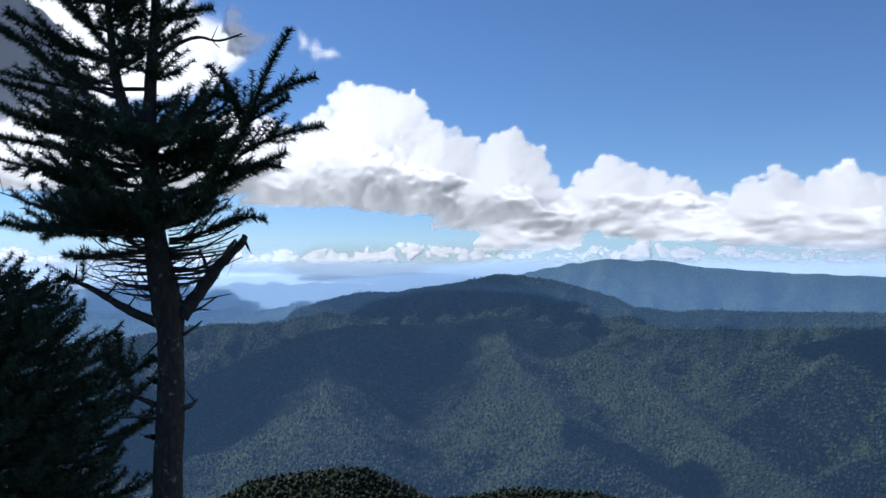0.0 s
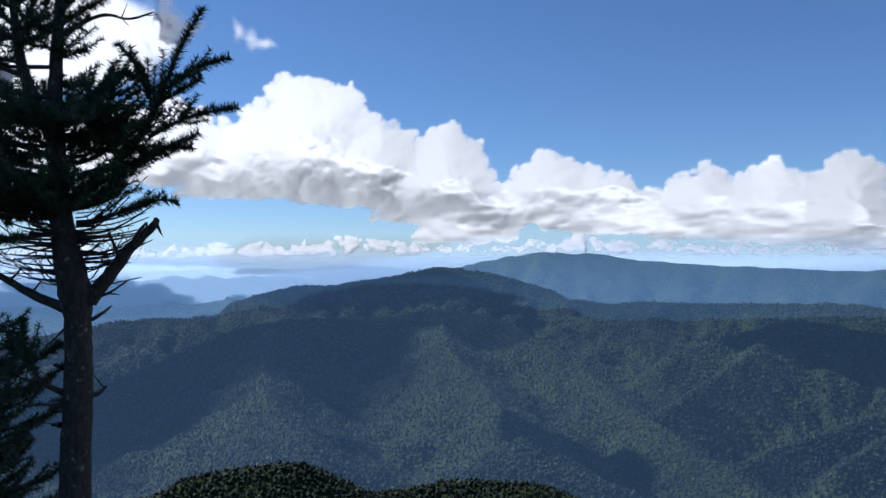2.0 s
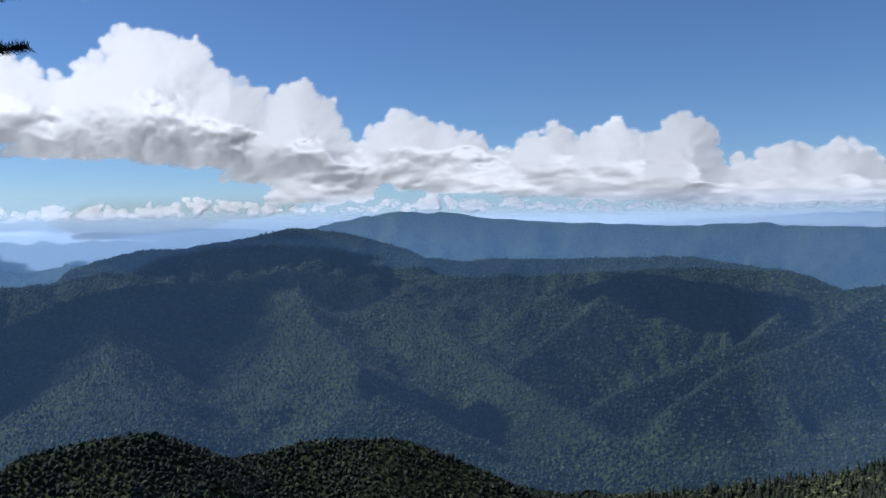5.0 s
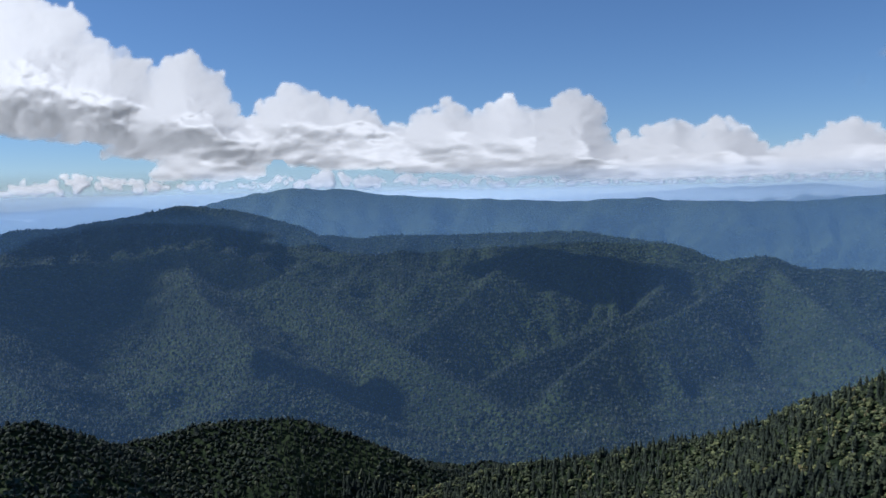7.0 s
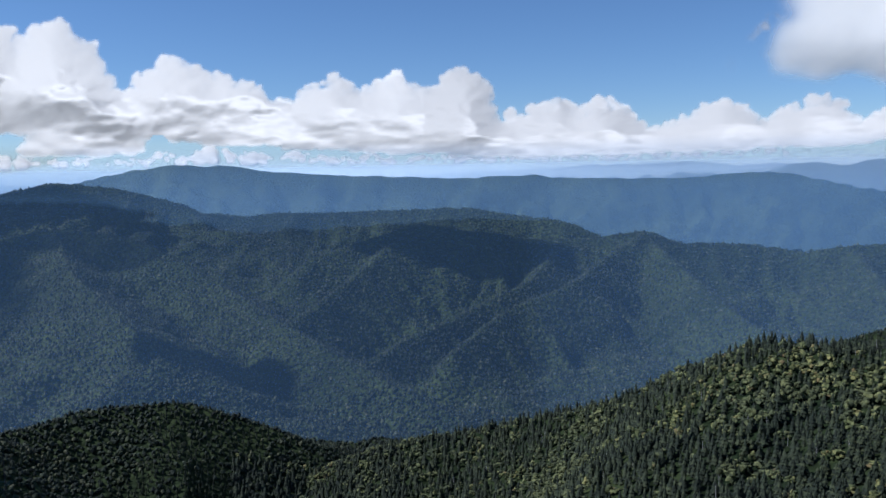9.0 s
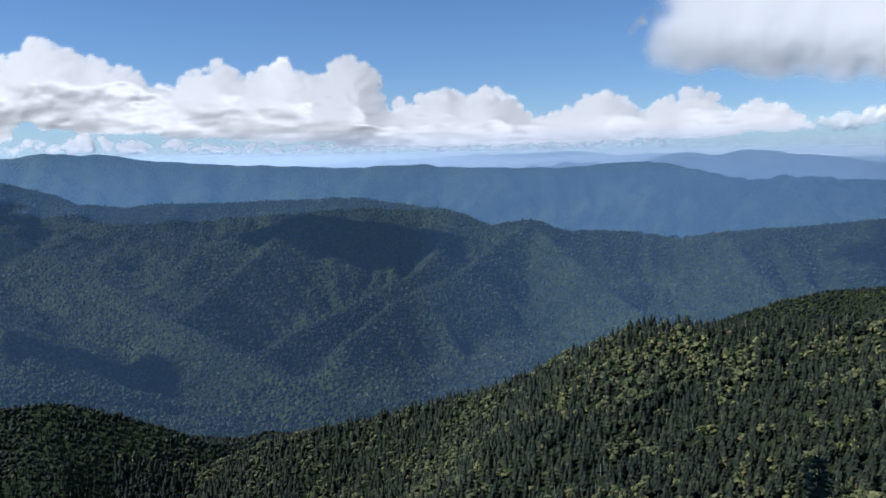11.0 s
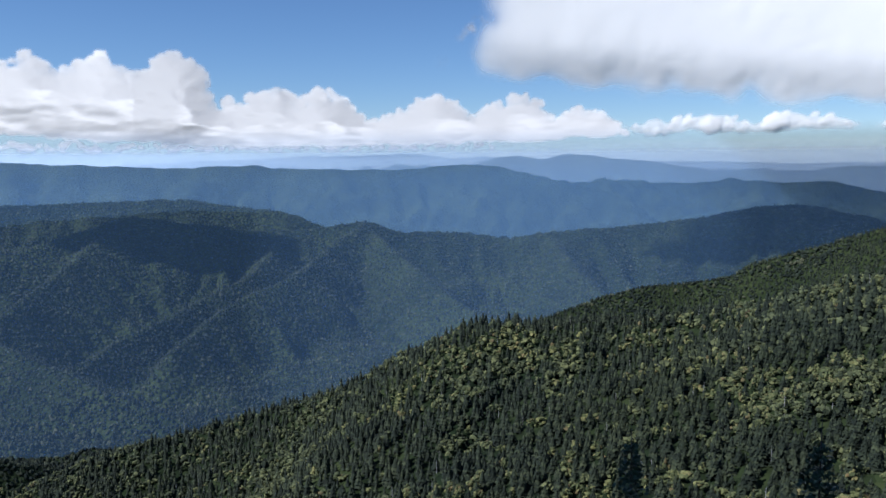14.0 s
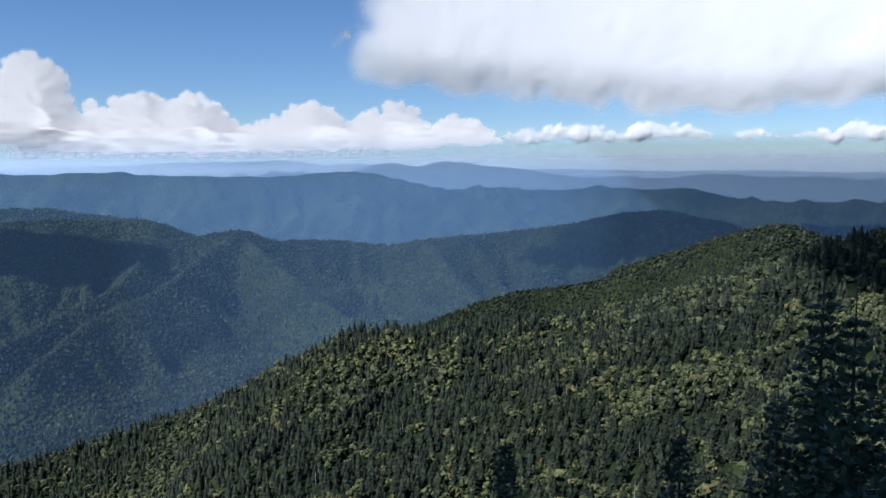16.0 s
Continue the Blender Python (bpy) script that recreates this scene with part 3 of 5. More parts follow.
# the cumulus clouds of the bank: bearing of the left end, of the peak and of the right end, base, top, how far it stands before the others
CUMULUS = [(-40, -25, -17.5, 5.0, 11.2, 0.0), (-34, -26, -15, 4.8, 10.6, 0.9), (-24, -15, -7, 4.9, 11.6, 0.6), (-13, -5.2, 1.5, 4.3, 13.5, 0.3), (-14, -7, 0, 4.2, 8.2, 1.2), (-7, -1.5, 4.5, 3.9, 11.0, 0.7),
           (-4, 0.5, 5.5, 3.6, 7.0, 1.5), (-1, 4.4, 8.5, 3.1, 10.1, 0.6), (-1, 6.0, 13, 2.6, 6.6, 1.2), (2.2, 5.2, 9.8, 1.3, 5.0, 1.9), (6, 11.6, 16.6, 2.2, 7.8, 0.6), (9.5, 14.6, 20, 2.1, 7.0, 0.3), (9, 14, 19, 2.2, 4.6, 1.3),
           (12, 18, 26, 1.8, 5.4, 1.0), (15, 21.8, 26, 1.8, 6.7, 0.4), (20, 26.2, 30, 1.4, 6.9, 0.5), (18, 23.5, 29, 1.5, 3.9, 1.3), (22, 28, 34, 1.1, 4.8, 1.0), (25.5, 30.9, 33.4, 1.1, 7.2, 0.3), (29.5, 34, 39, 0.8, 4.3, 0.1), (30, 34.5, 40, 0.8, 3.2, 0.8),
           (31.5, 37.2, 40, 0.8, 5.0, 0.3), (36.5, 39.8, 43.6, 0.8, 4.9, 0.4), (39, 44, 49, 0.8, 2.9, 0.7), (42.5, 47.6, 51.5, 0.9, 4.4, 0.3), (48, 51, 57, 1.0, 2.9, 0.6), (49, 53.4, 56.5, 1.0, 4.5, 0.2), (54, 57.5, 61, 1.2, 3.3, 0.3)]
LOW = [(-34, 0.0, 1.0), (-28, 0.1, 1.6), (-24, 0.1, 0.9), (-13.6, 0.1, 1.2), (-6, 0.3, 1.5), (-1.5, 0.4, 1.9), (3, 0.5, 1.4), (8, 0.6, 1.3), (14, 0.6, 1.9), (17, 0.5, 1.5), (25, 0.4, 1.3), (36, 0.3, 1.1), (48, 0.4, 1.2), (54, 0.5, 0.9)]
LOW_RIGHT = [(60.5, 1.6, 2.4), (62, 1.3, 2.4), (66, 1.4, 2.8), (68.5, 1.3, 2.3), (70.8, 1.4, 3.1), (74, 1.4, 2.5), (75.5, 1.5, 1.8), (77.2, 1.4, 2.4), (79, 1.4, 1.7), (82.7, 1.2, 2.6), (90, 1.2, 2.8), (96, 1.2, 2.2)]
NEAR = [(50, 6.3, 7.2), (52, 5.4, 10.5), (55, 4.8, 15), (61, 4.4, 20), (70, 3.6, 22), (78, 3.0, 22), (85, 3.8, 21), (95, 4, 20), (108, 4, 16)]


def cloud_bank(step=0.115, r=4860, slant=0.28):
    """All the clouds of the bank side by side on one skin, each in front of or behind its neighbours, and every one an object."""
    a, e = np.arange(-41, 64, step), np.arange(0.0, 19.5, step)
    A, E = np.meshgrid(a, e)
    T_all, relief_all, owner = np.zeros(A.shape), np.full(A.shape, -3.0), np.full(A.shape, -1)
    for n, (a0, a1, a2, base, top, ahead) in enumerate(CUMULUS):
        span, rng, seed = top - base, random.Random(300 + n), 200 + 17 * n
        hump = np.array([(a0, base + 0.1, base + 0.12 * span), (a0 * 0.65 + a1 * 0.35, base, base + 0.62 * span), (a0 * 0.25 + a1 * 0.75, base, base + 0.88 * span), (a1, base, top),
                         (a1 * 0.6 + a2 * 0.4, base, base + 0.86 * span), (a1 * 0.25 + a2 * 0.75, base, base + 0.6 * span), (a2, base + 0.1, base + 0.12 * span)])
        i0, i1 = np.searchsorted(e, [base - 0.9, top + 1.0])
        j0, j1 = np.searchsorted(a, [a0 - 0.8, a2 + 0.8])
        w = (slice(i0, i1), slice(j0, j1))
        a_, e_ = A[w], E[w]
        bend = 0.055 * span
        wa = a_ + bend * fbm(a_ / 1.3, e_ / 1.3, 6, seed, 0.58)
        we = e_ + bend * fbm(a_ / 1.3 + 50, e_ / 1.3, 6, seed + 7, 0.58)
        wa, we = wa + 0.17 * fbm(a_ / 0.45, e_ / 0.45, 4, seed + 21, 0.65), we + 0.17 * fbm(a_ / 0.42 + 30, e_ / 0.42, 4, seed + 23, 0.6)
        dome, front = np.zeros(a_.shape), np.full(a_.shape, -2.0)
        count = int(60 + 22 * span)
        for k in range(count):
            ca = rng.uniform(a0 + 0.3, a2 - 0.3)
            low, high = np.interp(ca, hump[:, 0], hump[:, 1]), np.interp(ca, hump[:, 0], hump[:, 2])
            tall = high - low
            if tall < 0.15:
                continue
            u = rng.random() ** 0.6
            rad = max(tall * 0.34 * (1 - 0.78 * (k / count) ** 0.45) * rng.uniform(0.6, 1.0) * (1.1 - 0.5 * u), 0.22)
            ce = low + 0.55 * rad + u * max(tall - 1.5 * rad, 0)
            cd = rng.uniform(-0.5, 0.7) * rad + 0.12 * tall * (1 - u)
            wide = rng.uniform(1.0, 1.4)
            h2 = rad ** 2 - ((wa - ca) / wide) ** 2 - ((we - ce) * 1.08) ** 2
            h = np.sqrt(np.clip(h2, 0, None))
            dome = np.maximum(dome, h)
            front = np.where(h2 > 0, np.maximum(front, cd + h), front)
        low, high = np.interp(a_, hump[:, 0], hump[:, 1]), np.interp(a_, hump[:, 0], hump[:, 2])
        mid, half = low * 0.6 + high * 0.4, np.maximum(high - low, 0.01) * 0.38
        edge = np.clip(np.minimum(a_ - a0, a2 - a_) / 1.5, 0, 1)
        fill = half * np.sqrt(np.clip(1 - ((we - mid) / half) ** 2, 0, 1)) * np.clip((high - low) / 0.8, 0, 1) * edge
        dome = np.maximum(dome, fill * 0.75)
        front = np.maximum(front, np.where(fill > 0, fill * 0.5, -2))
        flat = np.clip((e_ - low + 0.16 * fbm(a_ / 0.9, e_ / 0.35, 5, seed + 9, 0.6)) / 0.5 + 0.3, 0, 1)
        thin = 0.045 * span + 0.03
        T = dome * flat + (0.25 * fbm(wa / 0.7, we / 0.55, 6, seed + 11, 0.6) - 0.06) * 2.2 * thin * np.clip(dome * 4, 0, 1)
        T = np.clip(blurred(T, 1), 0, 9) / thin
        tall = np.maximum(high - low, 0.01) * 0.6
        form = tall * np.clip(1 - ((e_ - (low * 0.6 + high * 0.4)) / tall) ** 2, 0, 1) ** 1.2
        front = np.where(front < -1.9, 0, front)
        relief = 0.6 * blurred(front, 1) + 0.4 * blurred(front, 7) + thin * 0.3 * fbm(wa / 1.1, we / 0.9, 6, seed + 13, 0.62) + 1.1 * blurred(form, 9) + 0.7 * ahead
        first = (T > 0.45) & (relief > relief_all[w])
        rim = ~first & (T > T_all[w]) & (T_all[w] < 0.45)
        relief_all[w] = np.where(first, relief, relief_all[w])
        owner[w] = np.where(first | rim, n, owner[w])
        T_all[w] = np.maximum(T_all[w], T)
    inside = relief_all > -2.9
    filled = np.where(inside, relief_all, 0.0)
    for _ in range(3):  # carried on past the rim
        share = blurred(inside.astype(float), 6)
        filled = np.where(inside, filled, blurred(np.where(inside, filled, 0.0), 6) / np.maximum(share, 1e-6))
        inside = inside | (share > 1e-3)
    relief_all = np.where(inside, filled, 0.0)
    core = blurred((T_all > 0.45).astype(float), 3)
    cover = np.clip(1 - np.exp(-T_all * 2.2), 0, 1) ** 1.3 * np.clip((core - 0.12) / 0.3, 0, 1)
    # soft large forms, with heads upon heads on them, each half as wide as the last
    broad, mid = blurred(relief_all, 90), blurred(relief_all, 10)
    wa, we = A + 0.35 * fbm(A / 1.6, E / 1.6, 4, 811, 0.55), E + 0.3 * fbm(A / 1.6, E / 1.6, 4, 823, 0.55)
    heads = 0
    for k, w in enumerate((1.9, 0.95, 0.5, 0.27)):
        heads = heads + (0.2, 0.24, 0.26, 0.26)[k] * w * puffs(wa / w, we / (0.85 * w), 840 + k) ** 2
    puffy = 0.85 * broad + 0.16 * (mid - broad) + blurred(heads, 1) * np.clip((E - 1) / 4, 0.45, 1) + 0.6 * fbm(A / 3.6, E / 1.8, 3, 861, 0.45) * np.clip((9 - E) / 4, 0.3, 1)
    puffy = puffy + 0.16 * fbm(A / 2.6, E / 0.45, 4, 867) * np.clip((4.5 - E) / 2, 0, 1) * np.clip((A - 4) / 8, 0, 1)
    body = blurred(np.clip(T_all, 0, 4), 30)
    lean = np.maximum(0, -1.6 * np.cos(np.radians(A - SUN_AZ))) + slant + 0.4 * np.clip(A / 25, 0, 1)
    ra, re = np.radians(A), np.tan(np.radians(E))

    def points(R):
        R = R / (1 + lean * re)
        return np.stack([R * np.sin(ra), R * np.cos(ra), EYE + R * re], -1)

    P = points(r * (1 - radians(1) * 0.75 * puffy))
    N = np.cross(np.gradient(P, axis=0), np.gradient(P, axis=1))
    N /= np.linalg.norm(N, axis=-1)[..., None] + 1e-9
    N *= -np.sign((N * P).sum(-1))[..., None]
    away = (N * np.array(SUN_WAY)).sum(-1)[..., None]
    N = N + np.clip(-0.8 - away, 0, 1) * np.array(SUN_WAY)  # slopes turned far from the sun are bent back, imitating fill light
    # shading slopes are capped against the body and tipped down, greying level parts below bright heads
    flat = points(r * np.ones(A.shape))
    skin = np.cross(np.gradient(flat, axis=0), np.gradient(flat, axis=1))
    skin /= np.linalg.norm(skin, axis=-1)[..., None] + 1e-9
    skin *= -np.sign((skin * flat).sum(-1))[..., None]
    side = N - (N * skin).sum(-1)[..., None] * skin
    steep = np.linalg.norm(side, axis=-1)[..., None]
    N = skin + side * np.minimum(1, 0.62 / (steep + 1e-9)) - np.array((0, 0, 0.2))
    both = np.concatenate([points(r * (1 - radians(1) * 0.004 * body)).reshape(-1, 3), points(r * (1 + radians(1) * (0.06 + 0.03 * body))).reshape(-1, 3)])
    cover2, N2 = np.concatenate([cover.ravel(), 0.12 * cover.ravel()]), np.concatenate([N.reshape(-1, 3)] * 2)
    ne, na = A.shape
    i, j = np.meshgrid(np.arange(ne - 1), np.arange(na - 1), indexing="ij")
    seen = cover > 0.012
    keep = seen[:-1, :-1] | seen[1:, :-1] | seen[:-1, 1:] | seen[1:, 1:]
    whose = np.maximum(np.maximum(owner[:-1, :-1], owner[1:, :-1]), np.maximum(owner[:-1, 1:], owner[1:, 1:]))
    for n in range(len(CUMULUS)):
        k = keep & (whose == n)
        if k.sum() < 40:
            continue
        q = np.stack([i * na + j, i * na + j + 1, (i + 1) * na + j + 1, (i + 1) * na + j], -1)[k]
        quads = np.concatenate([q, q[:, ::-1] + ne * na])
        used, inv = np.unique(quads, return_inverse=True)
        me = sheet("cumulus_cloud", both[used], inv.reshape(-1, 4), M_CLOUD)
        me.attributes.new("cover", "FLOAT", "POINT").data.foreach_set("value", cover2[used].astype(np.float32))
        me.attributes.new("puff", "FLOAT_VECTOR", "POINT").data.foreach_set("vector", N2[used].astype(np.float32).ravel())
        tall = CUMULUS[n][4] - CUMULUS[n][3]
        tagged(new("cumulus_cloud", me), "towering white cumulus with crisp sunlit heads and grey base" if tall > 7 else "heaped bright white cumulus with a shaded grey base" if tall > 4.2 else "small low white cumulus in the cloud bank", "cloud", "clouds in the sky")


cloud_bank()
cloud_body("low_cumulus", "row of small distant cumulus heads just above the horizon", (-34, 54), (-0.3, 2.6), 4945, LOW, 33, 560, 0.12, step=0.08, ragged=0.25, big=0.9, filled=0.0)
cloud_body("low_cumulus", "small white cumulus heads below a large cloud", (60, 96), (0.6, 3.8), 4800, LOW_RIGHT, 35, 150, 0.16, step=0.1, ragged=0.3, slant=-0.3, big=0.9, filled=0.4, mild=0.5, whole=0.4, lit=True, material=M_LIT_CLOUD)
cloud_body("near_cloud", "large soft white cloud with a grey underside", (47, 108), (2.0, 24), 2100, NEAR, 57, 140, 1.1, 0.9, 0.25, 5, 1.2, -0.5, 0.75, material=M_LIT_CLOUD, rough=0.04, mild=0.08, belly=4.5, lit=True)
cloud_body("ragged_cloud", "small torn wisp beside a large cloud", (48.6, 52.4), (7, 10.5), 2300, [(48.6, 7.9, 8.0), (49.6, 7.8, 8.7), (50.8, 8.4, 9.6), (52.4, 9.4, 9.6)], 91, 50, 0.9, 0.5, 0.12, 2, 0.5, 0.3, material=M_SOFT_CLOUD)
cloud_body("ragged_cloud", "broken white cloud high over the firs", (-38, -10.5), (8.2, 22), 3000,
           [(-38, 8.6, 20), (-30, 8.8, 20), (-25, 9.5, 20), (-21, 10.5, 20), (-17, 11.2, 19), (-14.8, 12.8, 17.6), (-12.4, 14.6, 16.2), (-10.5, 15, 15.3)], 73, 170, 1.0, 0.7, 0.16, 4, 0.7, 0.3, material=M_SOFT_CLOUD, mild=0.25, rough=0.2, whole=0.12)
cloud_body("ragged_cloud", "wisp of ragged white cloud", (-11, -6), (13, 17), 3050,
           [(-11, 15.6, 16), (-10, 14.9, 16.4), (-8.4, 14.1, 15.9), (-7.2, 13.9, 15.2), (-6, 14.2, 14.6)], 71, 160, 1.5, 0.7, 0.12, 3, 0.9, 0.3, material=M_SOFT_CLOUD, mild=0.3, big=1.3)


# ---- unseen clouds added overhead, whose shadows lie on the hills and the overlook ----
def shade_cloud(az, el, r, long, wide, turn, seed, far=2100, thick=0.8):
    """A flat-based cloud out of view, put between the sun and the place at az, el, r to shade it."""
    rng = random.Random(seed)
    n, m = 26, 44
    rows = []
    for i in range(n + 1):
        for j in range(m):
            b = 2 * math.pi * j / m
            v = math.pi * i / n
            d = Vector((math.sin(v) * math.cos(b), math.sin(v) * math.sin(b), math.cos(v)))
            k = 1 + 0.28 * noise.fractal(d * 2.2 + Vector((seed, 0, 0)), 0.8, 2.1, 5)
            p = Vector((d.x * long * k, d.y * wide * k, d.z * (0.35 if d.z > 0 else 0.1) * min(long, wide) * k))
            rows.append(p)
    q = [(i * m + j, (i + 1) * m + j, (i + 1) * m + (j + 1) % m, i * m + (j + 1) % m) for i in range(n) for j in range(m)]
    me = sheet("shade_cloud", [tuple(p) for p in rows], q, M_CLOUD)
    layer = me.attributes.new("cover", "FLOAT", "POINT")
    layer.data.foreach_set("value", np.full(len(rows), thick, np.float32))
    layer = me.attributes.new("puff", "FLOAT_VECTOR", "POINT")
    layer.data.foreach_set("vector", np.array([p.normalized() for p in rows], np.float32).ravel())
    ob = tagged(new("shade_cloud", me), "unseen flat-based cloud added high overhead to cast shade", "cloud", "clouds overhead")
    ob.matrix_world = Matrix.Translation(bearing(az, el, r) + SUN_WAY * far) @ pose(0, 0, 0, 0, 0, turn)


shade_cloud(-19, -6.5, 2150, 330, 260, 10, 1)
shade_cloud(11.5, -10.8, 1560, 120, 85, 30, 3)
shade_cloud(29.5, -5.2, 2290, 300, 105, -28, 4)
shade_cloud(-1, -1.6, 2700, 420, 100, -8, 2)
shade_cloud(6.5, -4.6, 2230, 190, 70, -25, 5, 2100, 0.5)
shade_cloud(85, -5.2, 640, 130, 55, 10, 11, 2100, 0.8)
shade_cloud(20, -60, 9, 80, 95, 20, 8, 900, 0.97)

# ---- the woods ----
M_CONIFER = crown_material("fir_needles_far", [(0.0, (0.010, 0.015, 0.009)), (0.5, (0.022, 0.030, 0.017)), (1.0, (0.052, 0.062, 0.033))])
M_GREEN = crown_material("broad_leaves_near", [(0.0, (0.036, 0.044, 0.023)), (0.6, (0.08, 0.09, 0.043)), (1.0, (0.17, 0.178, 0.08))])
M_BROADLEAF = crown_material("broad_leaves_far", [(0.0, (0.008, 0.013, 0.009)), (0.5, (0.016, 0.024, 0.015)), (0.85, (0.04, 0.05, 0.029)), (1.0, (0.085, 0.087, 0.052))])
M_AUTUMN = crown_material("yellowing_leaves_far", [(0.0, (0.05, 0.06, 0.027)), (0.5, (0.105, 0.117, 0.048)), (0.85, (0.21, 0.204, 0.084)), (1.0, (0.15, 0.11, 0.055))])

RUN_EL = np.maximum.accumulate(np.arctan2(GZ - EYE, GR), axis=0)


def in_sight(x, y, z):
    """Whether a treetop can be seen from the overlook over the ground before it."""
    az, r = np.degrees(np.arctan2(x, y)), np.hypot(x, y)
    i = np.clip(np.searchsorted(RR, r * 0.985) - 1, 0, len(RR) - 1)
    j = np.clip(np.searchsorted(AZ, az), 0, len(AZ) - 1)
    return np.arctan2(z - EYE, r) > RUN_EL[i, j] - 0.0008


def sites(az0, az1, r0, r1, spacing, seed):
    """Places for trees, about evenly spaced."""
    rng = np.random.default_rng(seed)
    far = r1 * 1.02
    xs, ys = np.meshgrid(np.arange(-far, far, spacing), np.arange(-0.3 * far, far, spacing))
    x = (xs + rng.uniform(-0.5, 0.5, xs.shape) * spacing * 0.95).ravel()
    y = (ys + rng.uniform(-0.5, 0.5, ys.shape) * spacing * 0.95).ravel()
    az, r = np.degrees(np.arctan2(x, y)), np.hypot(x, y)
    ok = (az > az0) & (az < az1) & (r > r0) & (r < r1)
    x, y = x[ok], y[ok]
    z = ground_at(x, y)
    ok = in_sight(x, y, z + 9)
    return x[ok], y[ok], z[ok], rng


def conifer_shape(seed, tiers=5, points=5):
    """A spire of ragged skirts, one metre high."""
    rng = np.random.default_rng(seed)
    v, f = [], []
    full = rng.uniform(0.6, 0.95)
    for k in range(tiers):
        u = k / tiers
        bottom, top = 0.04 + 0.84 * u, min(0.04 + 0.84 * u + 1.5 / tiers, 1.0)
        wide = (0.27 * (1 - u) ** full + 0.025) * rng.uniform(0.85, 1.12)
        start = len(v)
        v.append((rng.normal(0, 0.008), rng.normal(0, 0.008), top))
        n = points * 2
        for j in range(n):
            a = 2 * math.pi * (j + 0.5 * k) / n + rng.normal(0, 0.13)
            rad = wide * ((1.0 if j % 2 else 0.7) + rng.normal(0, 0.12))
            v.append((rad * math.cos(a), rad * math.sin(a), bottom - (0.03 if j % 2 else -0.03) + rng.normal(0, 0.018)))
        f += [(start, start + 1 + j, start + 1 + (j + 1) % n) for j in range(n)]
    return np.array(v), np.array(f)


ICO_V = np.array([(0, 0, 1)] + [(0.894 * math.cos(2 * math.pi * k / 5), 0.894 * math.sin(2 * math.pi * k / 5), 0.447) for k in range(5)]
                 + [(0.894 * math.cos(2 * math.pi * (k + 0.5) / 5), 0.894 * math.sin(2 * math.pi * (k + 0.5) / 5), -0.447) for k in range(5)])
ICO_F = np.array([(0, 1 + k, 1 + (k + 1) % 5) for k in range(5)] + [(1 + k, 6 + k, 1 + (k + 1) % 5) for k in range(5)] + [(1 + (k + 1) % 5, 6 + k, 6 + (k + 1) % 5) for k in range(5)])


def leafy_shape(seed, masses=4):
    """A broad crown of several leaf masses, one unit high."""
    rng = np.random.default_rng(seed)
    V, F = [], []
    for k in range(masses):
        a, u = 2.4 * k + rng.uniform(-0.4, 0.4), (k + 0.5) / masses
        out = 0.42 * math.sqrt(1 - u) * rng.uniform(0.7, 1.1)
        c = np.array((out * math.cos(a), out * math.sin(a), 0.3 + 0.45 * u + rng.normal(0, 0.04)))
        v = ICO_V * (1 + rng.normal(0, 0.3, (len(ICO_V), 1))) * (0.58 / masses ** 0.5) * (1, 1, 0.85) * rng.uniform(0.75, 1.2) + c
        F.append(ICO_F + 11 * k)
        V.append(v)
    return np.concatenate(V), np.concatenate(F)


def far_dome(seed):
    """A far crown of five sides."""
    rng = np.random.default_rng(seed)
    v = np.array([(0, 0, 0.9)] + [(0.5 * math.cos(1.2566 * k), 0.5 * math.sin(1.2566 * k), 0.3) for k in range(5)]) * (1 + rng.normal(0, 0.2, (6, 1)))
    return v, np.array([(0, 1 + k, 1 + (k + 1) % 5) for k in range(5)])


def dome_shape(seed):
    """A small far crown of four sides."""
    rng = np.random.default_rng(seed)
    v = [(0, 0, 1.0)] + [(0.42 * math.cos(1.571 * k), 0.42 * math.sin(1.571 * k), 0.72) for k in range(4)] + [(0.5 * math.cos(1.571 * k + 0.785), 0.5 * math.sin(1.571 * k + 0.785), 0.2) for k in range(4)]
    v = np.array(v) * (1 + rng.normal(0, 0.16, (9, 1)))
    f = [(0, 1 + k, 1 + (k + 1) % 4) for k in range(4)] + [(1 + k, 5 + k, 1 + (k + 1) % 4) for k in range(4)] + [(1 + (k + 1) % 4, 5 + k, 5 + (k + 1) % 4) for k in range(4)]
    return v, np.array(f)


def forest(name, label, shapes, x, y, z, tall, wide, rng, material, smooth=False):
    """Many trees in one mesh: each is one of the shapes, turned and scaled."""
    kind = rng.integers(0, len(shapes), len(x))
    V, F, start = [], [], 0
    for k, (sv, sf) in enumerate(shapes):
        pick = np.where(kind == k)[0]
        if not len(pick):
            continue
        a = rng.uniform(0, 2 * np.pi, len(pick))
        c, s = np.cos(a)[:, None], np.sin(a)[:, None]
        w, h = wide[pick][:, None], tall[pick][:, None]
        px = (sv[:, 0] * c - sv[:, 1] * s) * w + x[pick][:, None]
        py = (sv[:, 0] * s + sv[:, 1] * c) * w + y[pick][:, None]
        pz = sv[:, 2] * h + z[pick][:, None]
        V.append(np.stack([px, py, pz], -1).reshape(-1, 3))
        F.append((sf[None] + (np.arange(len(pick)) * len(sv))[:, None, None] + start).reshape(-1, 3))
        start += len(pick) * len(sv)
    me = sheet(name, np.concatenate(V), np.concatenate(F), material, smooth)
    return tagged(new(name, me), label, "forest", kind="stuff")


